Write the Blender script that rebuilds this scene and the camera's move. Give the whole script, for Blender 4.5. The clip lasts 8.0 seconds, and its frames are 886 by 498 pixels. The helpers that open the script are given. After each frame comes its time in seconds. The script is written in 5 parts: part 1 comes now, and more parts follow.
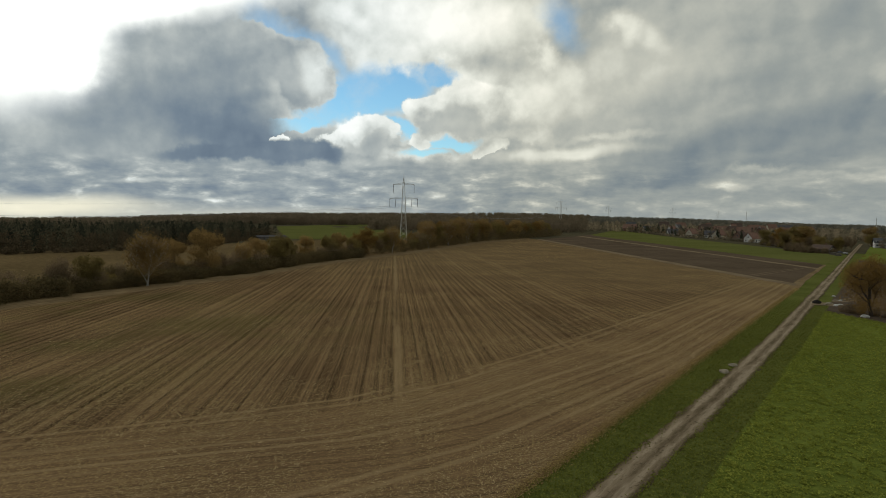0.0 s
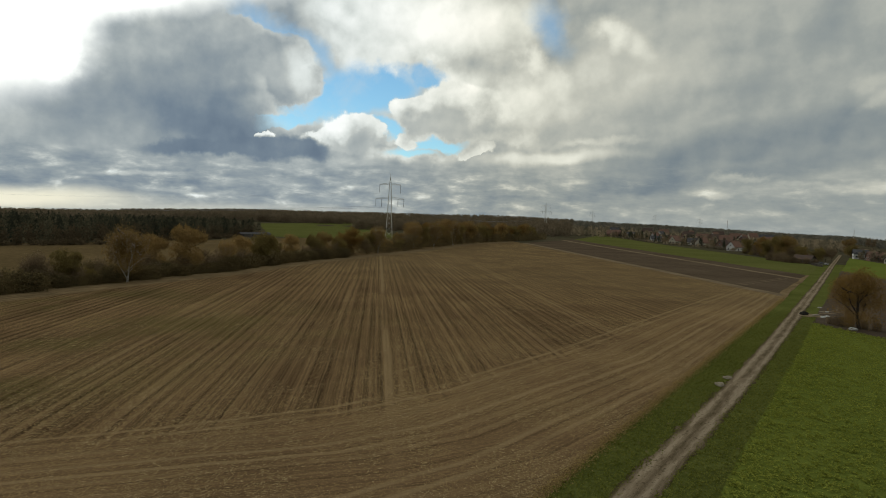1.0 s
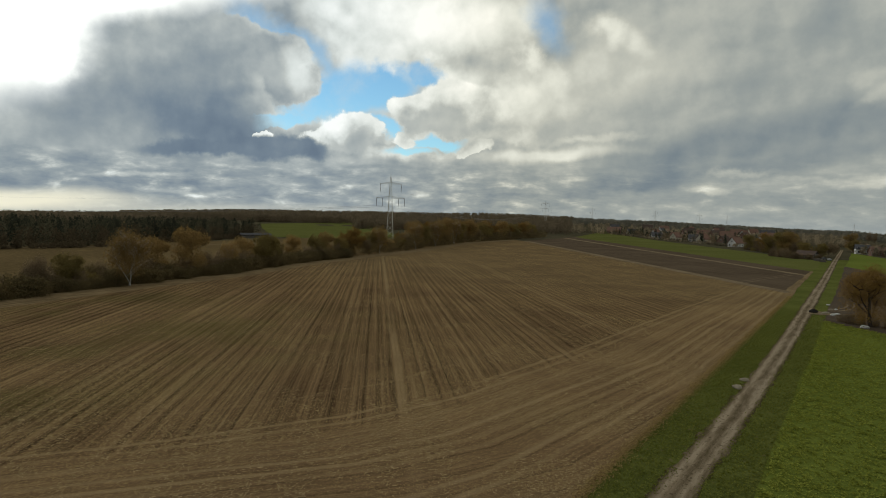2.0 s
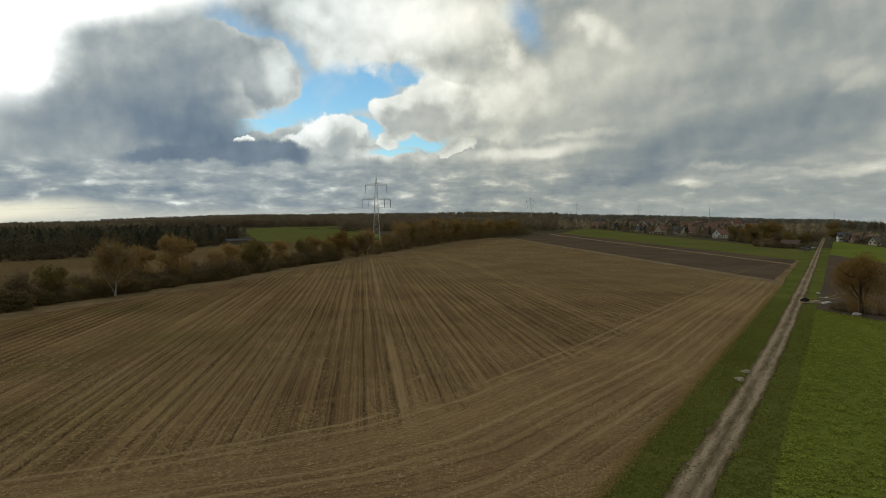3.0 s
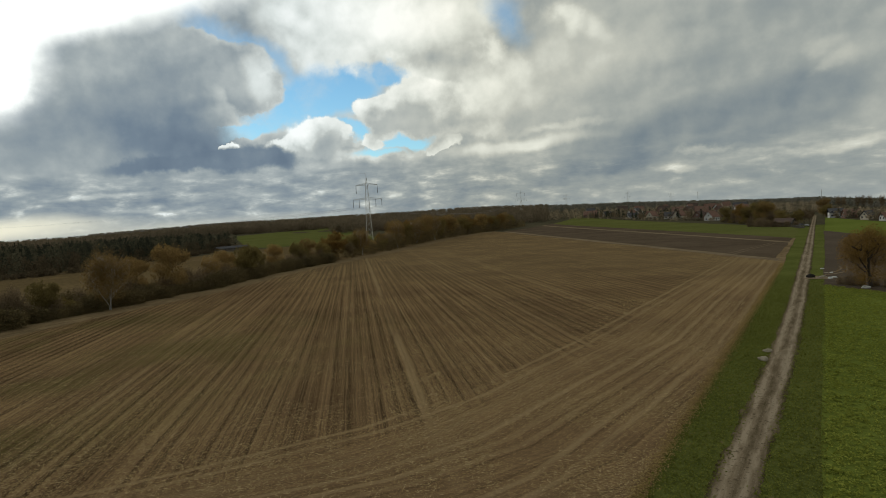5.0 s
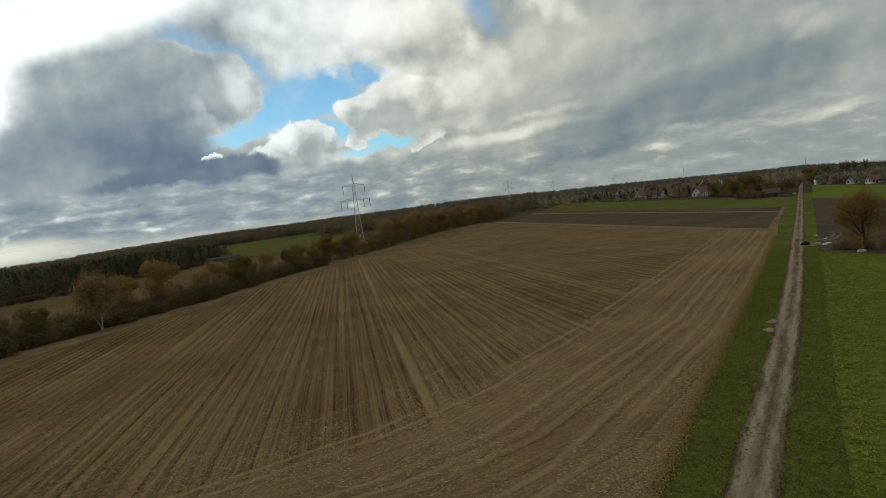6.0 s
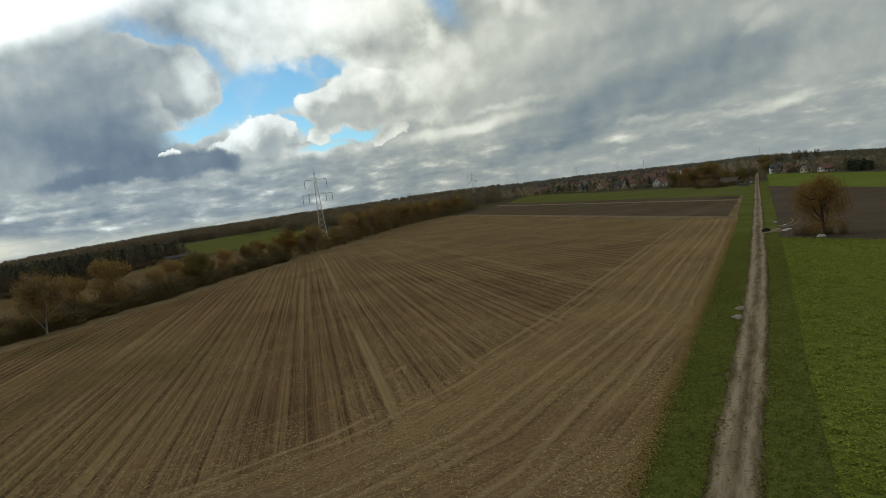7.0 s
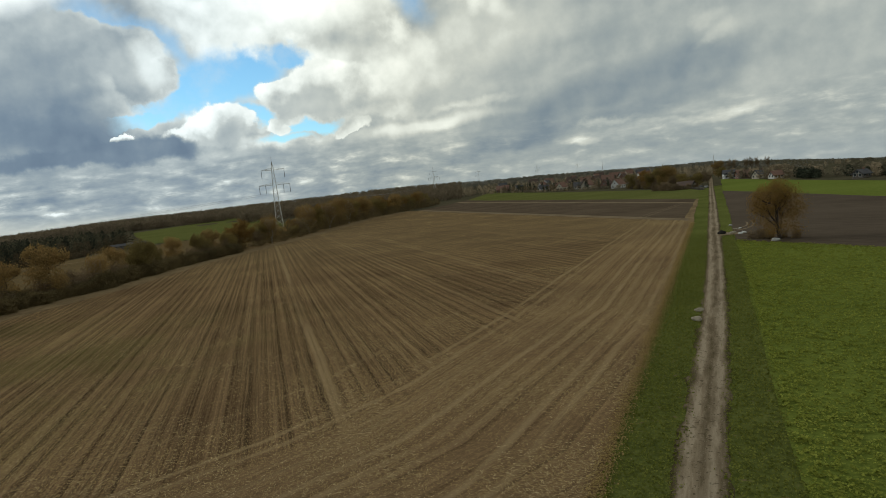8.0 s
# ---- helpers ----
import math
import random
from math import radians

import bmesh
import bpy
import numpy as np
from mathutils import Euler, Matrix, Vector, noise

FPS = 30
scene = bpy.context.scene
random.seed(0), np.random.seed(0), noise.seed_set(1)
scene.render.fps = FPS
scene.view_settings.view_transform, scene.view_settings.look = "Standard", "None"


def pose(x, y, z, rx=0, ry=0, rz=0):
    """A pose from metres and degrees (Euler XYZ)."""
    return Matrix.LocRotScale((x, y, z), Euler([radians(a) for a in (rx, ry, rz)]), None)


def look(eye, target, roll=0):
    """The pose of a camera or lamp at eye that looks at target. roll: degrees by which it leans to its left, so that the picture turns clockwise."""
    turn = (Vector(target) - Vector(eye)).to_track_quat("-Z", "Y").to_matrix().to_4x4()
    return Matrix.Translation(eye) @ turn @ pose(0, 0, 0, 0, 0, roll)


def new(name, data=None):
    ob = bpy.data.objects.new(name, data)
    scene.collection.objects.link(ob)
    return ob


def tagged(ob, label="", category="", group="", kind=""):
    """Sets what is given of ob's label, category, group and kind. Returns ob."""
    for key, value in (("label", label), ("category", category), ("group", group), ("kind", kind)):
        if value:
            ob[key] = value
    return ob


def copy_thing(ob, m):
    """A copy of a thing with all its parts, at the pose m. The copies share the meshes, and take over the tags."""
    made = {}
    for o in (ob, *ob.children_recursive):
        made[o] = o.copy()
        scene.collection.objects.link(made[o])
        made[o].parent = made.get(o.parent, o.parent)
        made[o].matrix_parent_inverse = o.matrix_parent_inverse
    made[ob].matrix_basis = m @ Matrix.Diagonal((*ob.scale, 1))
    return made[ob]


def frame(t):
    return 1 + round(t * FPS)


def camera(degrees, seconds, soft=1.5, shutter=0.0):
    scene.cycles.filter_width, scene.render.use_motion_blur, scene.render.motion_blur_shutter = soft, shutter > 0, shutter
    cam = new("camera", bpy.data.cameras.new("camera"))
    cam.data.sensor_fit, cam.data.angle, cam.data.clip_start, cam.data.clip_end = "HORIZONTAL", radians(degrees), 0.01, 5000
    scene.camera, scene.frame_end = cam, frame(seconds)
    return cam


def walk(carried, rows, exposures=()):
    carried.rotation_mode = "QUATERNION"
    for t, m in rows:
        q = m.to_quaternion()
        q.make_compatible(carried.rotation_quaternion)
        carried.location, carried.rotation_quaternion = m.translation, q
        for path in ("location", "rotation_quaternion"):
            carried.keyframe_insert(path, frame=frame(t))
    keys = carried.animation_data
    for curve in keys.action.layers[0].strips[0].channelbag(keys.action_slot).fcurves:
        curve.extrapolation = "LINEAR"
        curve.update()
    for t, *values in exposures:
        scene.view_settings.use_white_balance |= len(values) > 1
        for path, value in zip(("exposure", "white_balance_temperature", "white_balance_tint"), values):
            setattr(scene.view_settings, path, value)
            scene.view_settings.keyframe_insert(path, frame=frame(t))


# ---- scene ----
cam = camera(72.0, 8.0, soft=0.6)
PATH = [
    (0.0, look((13.299, 0.201, 16.729), (-45.210, 81.156, 11.935), 0.616)),
    (0.5, look((12.300, 0.628, 16.846), (-44.640, 82.694, 12.049), 0.316)),
    (1.0, look((11.291, 1.056, 16.984), (-45.049, 83.548, 12.418), 2.029)),
    (2.5, look((8.697, 1.478, 17.474), (-46.786, 84.527, 12.528), 0.708)),
    (3.0, look((7.918, 1.719, 17.376), (-46.409, 85.534, 12.511), -0.159)),
    (3.5, look((7.168, 1.954, 17.250), (-46.701, 86.139, 13.934), 0.619)),
    (4.0, look((6.450, 2.173, 17.087), (-47.541, 86.281, 13.812), -1.898)),
    (4.5, look((5.739, 2.380, 16.902), (-47.474, 86.923, 12.335), -1.865)),
    (6.0, look((4.166, 3.548, 16.680), (-47.835, 88.730, 10.355), -7.283)),
    (6.5, look((3.583, 4.900, 16.426), (-46.352, 91.256, 9.429), -8.348)),
    (7.0, look((3.020, 6.273, 16.138), (-44.177, 94.064, 8.065), -8.096)),
    (7.5, look((2.490, 7.681, 15.846), (-41.177, 97.298, 7.979), -6.284)),
    (8.0, look((1.986, 9.094, 15.536), (-39.368, 99.644, 6.016), -6.320)),
]
walk(cam, PATH, exposures=[(0, 0, 6400, 5), (4.5, 0, 6350, 4.5), (6.0, -0.06, 6200, 4), (7.0, 0.02, 6150, 3), (7.5, 0.12, 6150, 3), (8, 0.18, 6150, 3)])

# ---------------------------------------------------------------- sky and sun
SUN_AZ, SUN_EL = radians(-72), radians(21)   # azimuth from +y, clockwise positive


def nodes_of(tree):
    tree.nodes.clear()
    N, L = tree.nodes, tree.links

    def put(kind, ins=(), **props):
        n = N.new(kind)
        for k, v in props.items():
            setattr(n, k, v)
        for k, v in dict(ins).items():
            if isinstance(v, bpy.types.NodeSocket):
                L.new(v, n.inputs[k])
            else:
                n.inputs[k].default_value = v
        return n
    return put


def calc(put, op, a, b=0.0, c=0.0, clamp=False):
    return put("ShaderNodeMath", {0: a, 1: b, 2: c}, operation=op, use_clamp=clamp).outputs[0]


def ramp(put, fac, stops, mode="LINEAR"):
    n = put("ShaderNodeValToRGB", {0: fac})
    e = n.color_ramp.elements
    n.color_ramp.interpolation = mode
    while len(e) < len(stops):
        e.new(0.5)
    for el, (p, c) in zip(e, stops):
        el.position = p
        el.color = (*c, 1) if len(c) == 3 else c
    return n.outputs[0]


def blend(put, fac, a, b, mode="MIX"):
    n = put("ShaderNodeMix", {0: fac, 6: a, 7: b}, data_type="RGBA", blend_type=mode)
    return n.outputs[2]


def smooth(put, v, lo, hi, out_lo=0.0, out_hi=1.0):
    return put("ShaderNodeMapRange", {0: v, 1: lo, 2: hi, 3: out_lo, 4: out_hi}, interpolation_type="SMOOTHSTEP").outputs[0]


world = bpy.data.worlds.new("sky")
scene.world = world
world.use_nodes = True
put = nodes_of(world.node_tree)
ray = put("ShaderNodeTexCoord").outputs["Generated"]
ray = put("ShaderNodeVectorMath", {0: ray}, operation="NORMALIZE").outputs[0]
xyz = put("ShaderNodeSeparateXYZ", {0: ray})
azimuth = calc(put, "MULTIPLY", calc(put, "ARCTAN2", xyz.outputs[0], xyz.outputs[1]), 57.2958)
height = calc(put, "MULTIPLY", calc(put, "ARCSINE", xyz.outputs[2]), 57.2958)
plain = put("ShaderNodeCombineXYZ", {0: azimuth, 1: height}).outputs[0]


def cloud_noise(where, scale, detail=6.0, rough=0.55):
    return put("ShaderNodeTexNoise", {"Vector": where, "Scale": scale, "Detail": detail, "Roughness": rough})


def warped(scale, wide, tall):
    """Azimuth and elevation, ruffled by so many degrees, so that no cloud has a smooth rim."""
    n = cloud_noise(ray, scale, 7.0, 0.55).outputs["Color"]
    n = put("ShaderNodeVectorMath", {0: n, 1: (0.5, 0.5, 0.5)}, operation="SUBTRACT").outputs[0]
    n = put("ShaderNodeVectorMath", {0: n, 1: (wide, tall, 0.0)}, operation="MULTIPLY").outputs[0]
    return put("ShaderNodeVectorMath", {0: plain, 1: n}, operation="ADD").outputs[0]


ruffled = warped(14.0, 5.0, 4.2)
swayed = warped(9.0, 5.0, 2.6)
banded = warped(10.0, 2.5, 0.9)


def apart(row, where):
    """How far a direction lies from a leaning ellipse's middle: 1 on its rim."""
    a, e, w, h, lean, k = row
    d = put("ShaderNodeVectorMath", {0: where, 1: (a, e, 0)}, operation="SUBTRACT").outputs[0]
    if lean:
        d = put("ShaderNodeVectorRotate", {0: d, "Angle": radians(-lean)}, rotation_type="Z_AXIS").outputs[0]
    d = put("ShaderNodeVectorMath", {0: d, 1: (1 / w, 1 / h, 0)}, operation="MULTIPLY").outputs[0]
    return put("ShaderNodeVectorMath", {0: d}, operation="LENGTH").outputs[1]


def mass(rows, where):
    """A heap of ellipses melted into one another: 0 on the rim, rising inwards."""
    total = None
    for row in rows:
        m = calc(put, "MULTIPLY", calc(put, "SUBTRACT", 1.0, apart(row, where)), row[5])
        total = m if total is None else calc(put, "SMOOTH_MAX", total, m, 0.25)
    return total


def toned(light, rows, where, core=0.25, rim=1.35):
    """Lays soft tones over one another; the last number of a row is how light the cloud is there."""
    for row in rows:
        f = smooth(put, apart(row, where), core, rim, 0.92, 0.0)
        light = put("ShaderNodeMix", {0: f, 2: light, 3: row[5]}, data_type="FLOAT").outputs[0]
    return light


def over(fac, below, above):
    return put("ShaderNodeMix", {0: fac, 2: below, 3: above}, data_type="FLOAT").outputs[0]


# each row: azimuth, elevation, half width, half height, lean (degrees), weight or tone
DECK_WEST = [(-59.2, 2.6, 12.8, 1.0, 3, 0.40), (-66.7, 4.0, 4.4, 1.1, 2, 0.42), (-65.5, 6.2, 4.9, 1.3, 4, 0.46), (-67.6, 8.2, 2.5, 1.3, 5, 0.56), (-37.4, 3.1, 5.8, 0.8, 0, 0.46), (-44.6, 5.4, 7.1, 1.5, 4, 0.50),
         (-36.8, 18.3, 10.4, 3.5, -7, 0.90), (-44.4, 16.4, 5.5, 2.1, -32, 0.66), (-41.4, 13.7, 3.6, 1.1, -18, 0.62), (-27.9, 11.2, 6.8, 3.5, -1, 0.70), (-33.1, 12.3, 3.1, 2.0, 0, 0.74), (-40.5, 5.2, 5.7, 0.6, 4, 0.56),
         (-50.1, 3.0, 7.7, 0.5, 3, 0.50), (-61.3, 3.0, 4.5, 0.3, 4, 0.58), (-56.1, 1.9, 4.9, 0.3, 3, 0.56), (-27.9, 18.0, 2.6, 1.8, 18, 0.70)]
DECK_EAST = [(-17.8, 14.2, 8.3, 3.8, 16, 0.60), (-9.0, 15.7, 10.0, 2.2, -2, 0.46), (-6.3, 11.0, 8.0, 1.8, 3, 0.41), (0.2, 14.2, 4.8, 2.2, -9, 0.40), (-21.2, 8.8, 11.6, 1.7, 6, 0.50), (-10.6, 6.7, 10.8, 1.7, 11, 0.30),
         (-1.5, 8.1, 6.9, 2.0, 11, 0.30), (-16.2, 3.7, 9.2, 0.9, 9, 0.30), (2.1, 10.4, 2.5, 1.4, 5, 0.48), (1.2, 3.9, 3.6, 0.5, 5, 0.66), (-7.5, 2.5, 11.2, 0.8, 1, 0.41), (-26.8, 2.8, 8.4, 0.8, 3, 0.44),
         (-25.3, 6.1, 7.8, 0.7, 2, 0.70), (-11.2, 3.0, 1.8, 0.4, 2, 0.62), (-4.2, 5.5, 6.1, 0.9, 7, 0.31), (-13.9, 9.9, 6.6, 1.2, 9, 0.47)]
FRINGE = [(-20.0, 16.9, 1.7, 1.6, 36, 0.74), (-17.3, 15.6, 2.4, 1.2, -34, 0.66), (-26.6, 14.4, 1.1, 1.6, 18, 0.78), (-24.5, 12.6, 2.3, 1.5, -42, 0.70), (-23.7, 10.2, 3.1, 1.1, 8, 0.64), (-27.9, 11.5, 2.1, 1.3, -1, 0.74),
         (1.4, 10.1, 2.1, 0.8, 13, 0.54), (0.3, 11.5, 1.5, 0.9, 2, 0.50), (-2.5, 3.9, 3.5, 0.4, 4, 0.52), (-8.8, 4.2, 3.1, 0.4, 4, 0.50), (-21.2, 7.3, 4.5, 0.5, 4, 0.60), (-28.4, 7.5, 3.1, 0.6, 3, 0.62),
         (-44.4, 17.8, 3.0, 1.2, -17, 0.80), (-40.4, 16.1, 3.1, 1.4, -13, 0.78)]
GAPS = [(-42.5, 11.7, 4.8, 2.4, 2, 1.00), (-44.8, 10.1, 4.0, 1.5, 2, 1.00), (-36.4, 13.4, 1.8, 1.0, -7, 1.00), (-39.9, 12.8, 3.1, 1.5, 1, 1.00), (-49.0, 8.9, 3.9, 0.6, 7, 1.00), (-39.7, 8.3, 2.0, 0.9, -24, 1.00),
         (-35.0, 7.0, 2.5, 0.6, 4, 1.00), (-44.0, 8.1, 1.5, 0.7, 2, 0.60), (-37.4, 6.1, 2.1, 0.4, 0, 0.70)]
THIN = [(-51.0, 16.6, 3.1, 1.2, -23, 0.62), (-47.0, 14.7, 4.2, 1.0, -33, 0.60), (-24.9, 17.5, 1.5, 2.7, 20, 0.72), (-44.5, 9.6, 2.0, 1.0, 2, 0.50)]
GREAT = [(-58.5, 11.6, 8.5, 4.5, 5, 1.00), (-50.8, 13.7, 4.0, 2.6, 16, 1.00), (-64.3, 8.7, 6.1, 2.6, 5, 1.00), (-56.0, 7.9, 7.6, 2.6, -5, 1.00), (-48.5, 11.9, 2.7, 2.1, 3, 1.00), (-61.6, 6.7, 8.1, 1.8, 3, 1.00),
         (-53.6, 15.7, 2.7, 1.5, 5, 0.80)]
GREAT_TONE = [(-57.2, 15.3, 7.4, 2.0, 6, 0.50), (-61.8, 12.6, 5.6, 2.2, 7, 0.46), (-59.8, 10.6, 6.7, 1.8, 5, 0.35), (-54.6, 10.1, 5.4, 1.2, 4, 0.28), (-55.6, 7.5, 5.8, 1.9, -9, 0.18), (-62.8, 7.5, 4.7, 1.5, 4, 0.36),
         (-50.4, 12.7, 3.3, 2.4, 4, 0.50), (-47.7, 12.9, 1.9, 2.5, 3, 0.72), (-64.0, 5.9, 6.2, 1.1, 3, 0.40), (-51.4, 10.1, 2.4, 0.8, 3, 0.40)]
LOW_DARK = [(-49.0, 6.1, 4.1, 1.5, -4, 1.00), (-52.4, 6.3, 2.8, 1.2, 2, 0.90), (-55.6, 5.6, 5.4, 0.9, 2, 0.70)]
HEADS = [(-43.3, 7.7, 3.0, 1.7, 1, 1.00), (-45.6, 7.0, 2.2, 1.2, 1, 1.00), (-41.4, 7.7, 1.3, 1.3, 1, 1.00), (-37.3, 10.5, 2.5, 1.5, 1, 1.00), (-33.6, 10.6, 4.7, 2.3, 0, 1.00), (-36.0, 9.2, 3.1, 1.3, 0, 1.00),
         (-32.1, 9.5, 3.7, 2.0, 5, 0.80), (-31.4, 6.4, 1.8, 0.7, 8, 1.00), (-50.8, 7.6, 1.0, 0.4, 2, 1.00), (-37.8, 7.1, 1.4, 0.7, 0, 0.80), (-45.3, 5.5, 0.7, 0.4, 1, 0.70)]
GLARE = [(-71.5, 13.7, 5.1, 5.0, 10, 1.00), (-68.1, 13.8, 3.8, 4.0, 19, 1.00), (-56.6, 19.6, 10.0, 2.6, 12, 0.80), (-62.1, 17.2, 4.0, 1.8, 19, 0.80), (-67.0, 11.6, 1.8, 1.7, 37, 0.90)]

billow = cloud_noise(ray, 14.0, 6.0, 0.52).outputs[0]
fine = cloud_noise(ray, 32.0, 5.0, 0.52).outputs[0]
# the side of each billow that faces the hidden sun is lighter
toward = put("ShaderNodeVectorMath", {0: ray, 1: (-0.013, -0.005, 0.011)}, operation="ADD").outputs[0]
relief = calc(put, "SUBTRACT", cloud_noise(ray, 10.0, 6.0, 0.50).outputs[0], cloud_noise(toward, 10.0, 6.0, 0.50).outputs[0])
rough = calc(put, "ADD", calc(put, "MULTIPLY", calc(put, "SUBTRACT", billow, 0.5), 0.85), calc(put, "MULTIPLY", calc(put, "SUBTRACT", fine, 0.5), 0.35))
calm = smooth(put, azimuth, -36.0, -14.0, 1.0, 0.55)
# flat bands of cloud low over the land
flat = put("ShaderNodeSeparateXYZ", {0: banded})
strips = put("ShaderNodeCombineXYZ", {0: calc(put, "MULTIPLY", flat.outputs[0], 0.38), 1: calc(put, "MULTIPLY", flat.outputs[1], 1.10)}).outputs[0]
strips = cloud_noise(strips, 1.0, 6.0, 0.56).outputs[0]
low = smooth(put, height, 3.0, 7.0, 1.0, 0.0)

# the deck: broad tones, low strips and soft relief
light = toned(0.46, DECK_WEST, swayed)
light = toned(light, DECK_EAST, swayed)
light = toned(light, FRINGE, ruffled, 0.1, 1.3)
light = calc(put, "ADD", light, calc(put, "MULTIPLY", calc(put, "SUBTRACT", strips, 0.56), calc(put, "MULTIPLY", calc(put, "MULTIPLY", low, calm), 0.60)))
light = calc(put, "ADD", light, calc(put, "MULTIPLY", smooth(put, strips, 0.54, 0.76, 0.0, 0.15), calc(put, "MULTIPLY", low, calm)))
light = calc(put, "ADD", light, calc(put, "MULTIPLY", rough, calc(put, "MULTIPLY", calm, 0.08)))
light = calc(put, "ADD", light, calc(put, "MULTIPLY", relief, calc(put, "MULTIPLY", calm, smooth(put, height, 2.0, 7.0, 0.3, 0.75))))
hole = calc(put, "ADD", mass(GAPS, ruffled), calc(put, "MULTIPLY", rough, 0.35))
cover = smooth(put, hole, -0.25, 0.42, 1.0, 0.0)
light = calc(put, "ADD", light, smooth(put, hole, -1.1, 0.0, 0.0, 0.16))
for row in THIN:
    cover = calc(put, "MULTIPLY", cover, smooth(put, apart(row, ruffled), 0.1, 1.5, 1.0 - row[5], 1.0))
# the great dark cloud: crisp and white against the gap, melting into the deck below
depth = calc(put, "ADD", mass(GREAT, ruffled), calc(put, "MULTIPLY", rough, 0.42))
tone = calc(put, "ADD", toned(0.38, GREAT_TONE, swayed), 0.03)
tone = calc(put, "ADD", tone, calc(put, "ADD", calc(put, "MULTIPLY", rough, 0.07), calc(put, "MULTIPLY", relief, 0.55)))
crisp = calc(put, "MULTIPLY", smooth(put, height, 7.5, 10.5), smooth(put, azimuth, -58.0, -51.0))
tone = calc(put, "ADD", tone, calc(put, "MULTIPLY", smooth(put, depth, 0.0, 0.35, 0.15, 0.0), crisp))
mask = smooth(put, depth, over(crisp, -0.30, -0.08), over(crisp, 0.50, 0.12))
light, cover = over(mask, light, tone), calc(put, "MAXIMUM", cover, mask)
# sunlit heads beyond the gap: bright tops, whose foot is lost in the deck
above = put("ShaderNodeVectorMath", {0: ruffled, 1: (-0.5, 1.5, 0)}, operation="ADD").outputs[0]
depth = calc(put, "ADD", mass(HEADS, ruffled), calc(put, "MULTIPLY", rough, 0.40))
foot = smooth(put, calc(put, "ADD", mass(HEADS, above), calc(put, "MULTIPLY", rough, 0.30)), -0.45, 0.55)
mask = smooth(put, depth, -0.06, 0.16)
tone = calc(put, "ADD", 0.84, calc(put, "ADD", calc(put, "MULTIPLY", rough, 0.10), calc(put, "MULTIPLY", relief, 1.2)))
light, cover = over(mask, light, over(foot, tone, calc(put, "ADD", calc(put, "MAXIMUM", light, 0.54), calc(put, "MULTIPLY", relief, 0.5)))), calc(put, "MAXIMUM", cover, mask)
# dark scud under it
depth = calc(put, "ADD", mass(LOW_DARK, ruffled), calc(put, "MULTIPLY", rough, 0.40))
mask = smooth(put, depth, -0.12, 0.35)
light, cover = over(mask, light, calc(put, "ADD", 0.21, calc(put, "ADD", calc(put, "MULTIPLY", rough, 0.12), calc(put, "MULTIPLY", relief, 0.6)))), calc(put, "MAXIMUM", cover, mask)

grey = ramp(put, light, [(0.06, (0.110, 0.147, 0.200)), (0.26, (0.190, 0.231, 0.272)), (0.42, (0.320, 0.347, 0.350)), (0.58, (0.53, 0.535, 0.495)), (0.72, (0.76, 0.76, 0.700)), (0.92, (1.04, 1.01, 0.94))])
# pale haze low over the land
grey = blend(put, smooth(put, height, 0.0, 1.6, 0.46, 0.0), grey, blend(put, smooth(put, azimuth, -62.0, -30.0), (0.66, 0.61, 0.49, 1), (0.270, 0.308, 0.338, 1)))
# forward glare of the hidden sun
for row in GLARE:
    grey = blend(put, smooth(put, apart(row, swayed), 0.35, 1.5, row[5], 0.0), grey, (1.55, 1.48, 1.34, 1))
for row in ((-70.0, 0.7, 8.0, 0.8, 2, 0.75), (-54.0, 0.3, 12.0, 0.5, 2, 0.16)):
    grey = blend(put, smooth(put, apart(row, banded), 0.2, 1.6, row[5], 0.0), grey, (1.10, 0.98, 0.72, 1))
# colder away from the evening side
grey = blend(put, 1.0, grey, blend(put, smooth(put, azimuth, -48.0, -25.0), (0.97, 1.0, 1.065, 1), (1.035, 1.0, 0.95, 1)), "MULTIPLY")
# even grey added overhead, out of view, to set the light on the ground
grey = blend(put, smooth(put, height, 24.0, 50.0, 0.0, 0.75), grey, (0.46, 0.46, 0.45, 1))
blue = put("ShaderNodeTexSky", sky_type="NISHITA", sun_disc=False, sun_elevation=SUN_EL, sun_rotation=SUN_AZ, air_density=1.0, dust_density=0.0, ozone_density=2.5).outputs[0]
blue = blend(put, 1.0, blue, (0.085, 0.104, 0.106, 1), "MULTIPLY")
# a thin veil drifts across the gap
blue = blend(put, smooth(put, cloud_noise(ray, 11.0, 7.0, 0.6).outputs[0], 0.46, 0.78, 0.03, 0.5), blue, (0.62, 0.66, 0.68, 1))
put("ShaderNodeOutputWorld", {0: put("ShaderNodeBackground", {0: blend(put, cover, blue, grey), 1: 1.0}).outputs[0]})

lamp = bpy.data.lights.new("sun", "SUN")
lamp.energy, lamp.angle, lamp.color = 0.9, radians(14), (1.0, 0.94, 0.84)
sun = new("sun", lamp)
sun.matrix_world = look((0, 0, 0), (-math.sin(SUN_AZ) * math.cos(SUN_EL), -math.cos(SUN_AZ) * math.cos(SUN_EL), -math.sin(SUN_EL)))


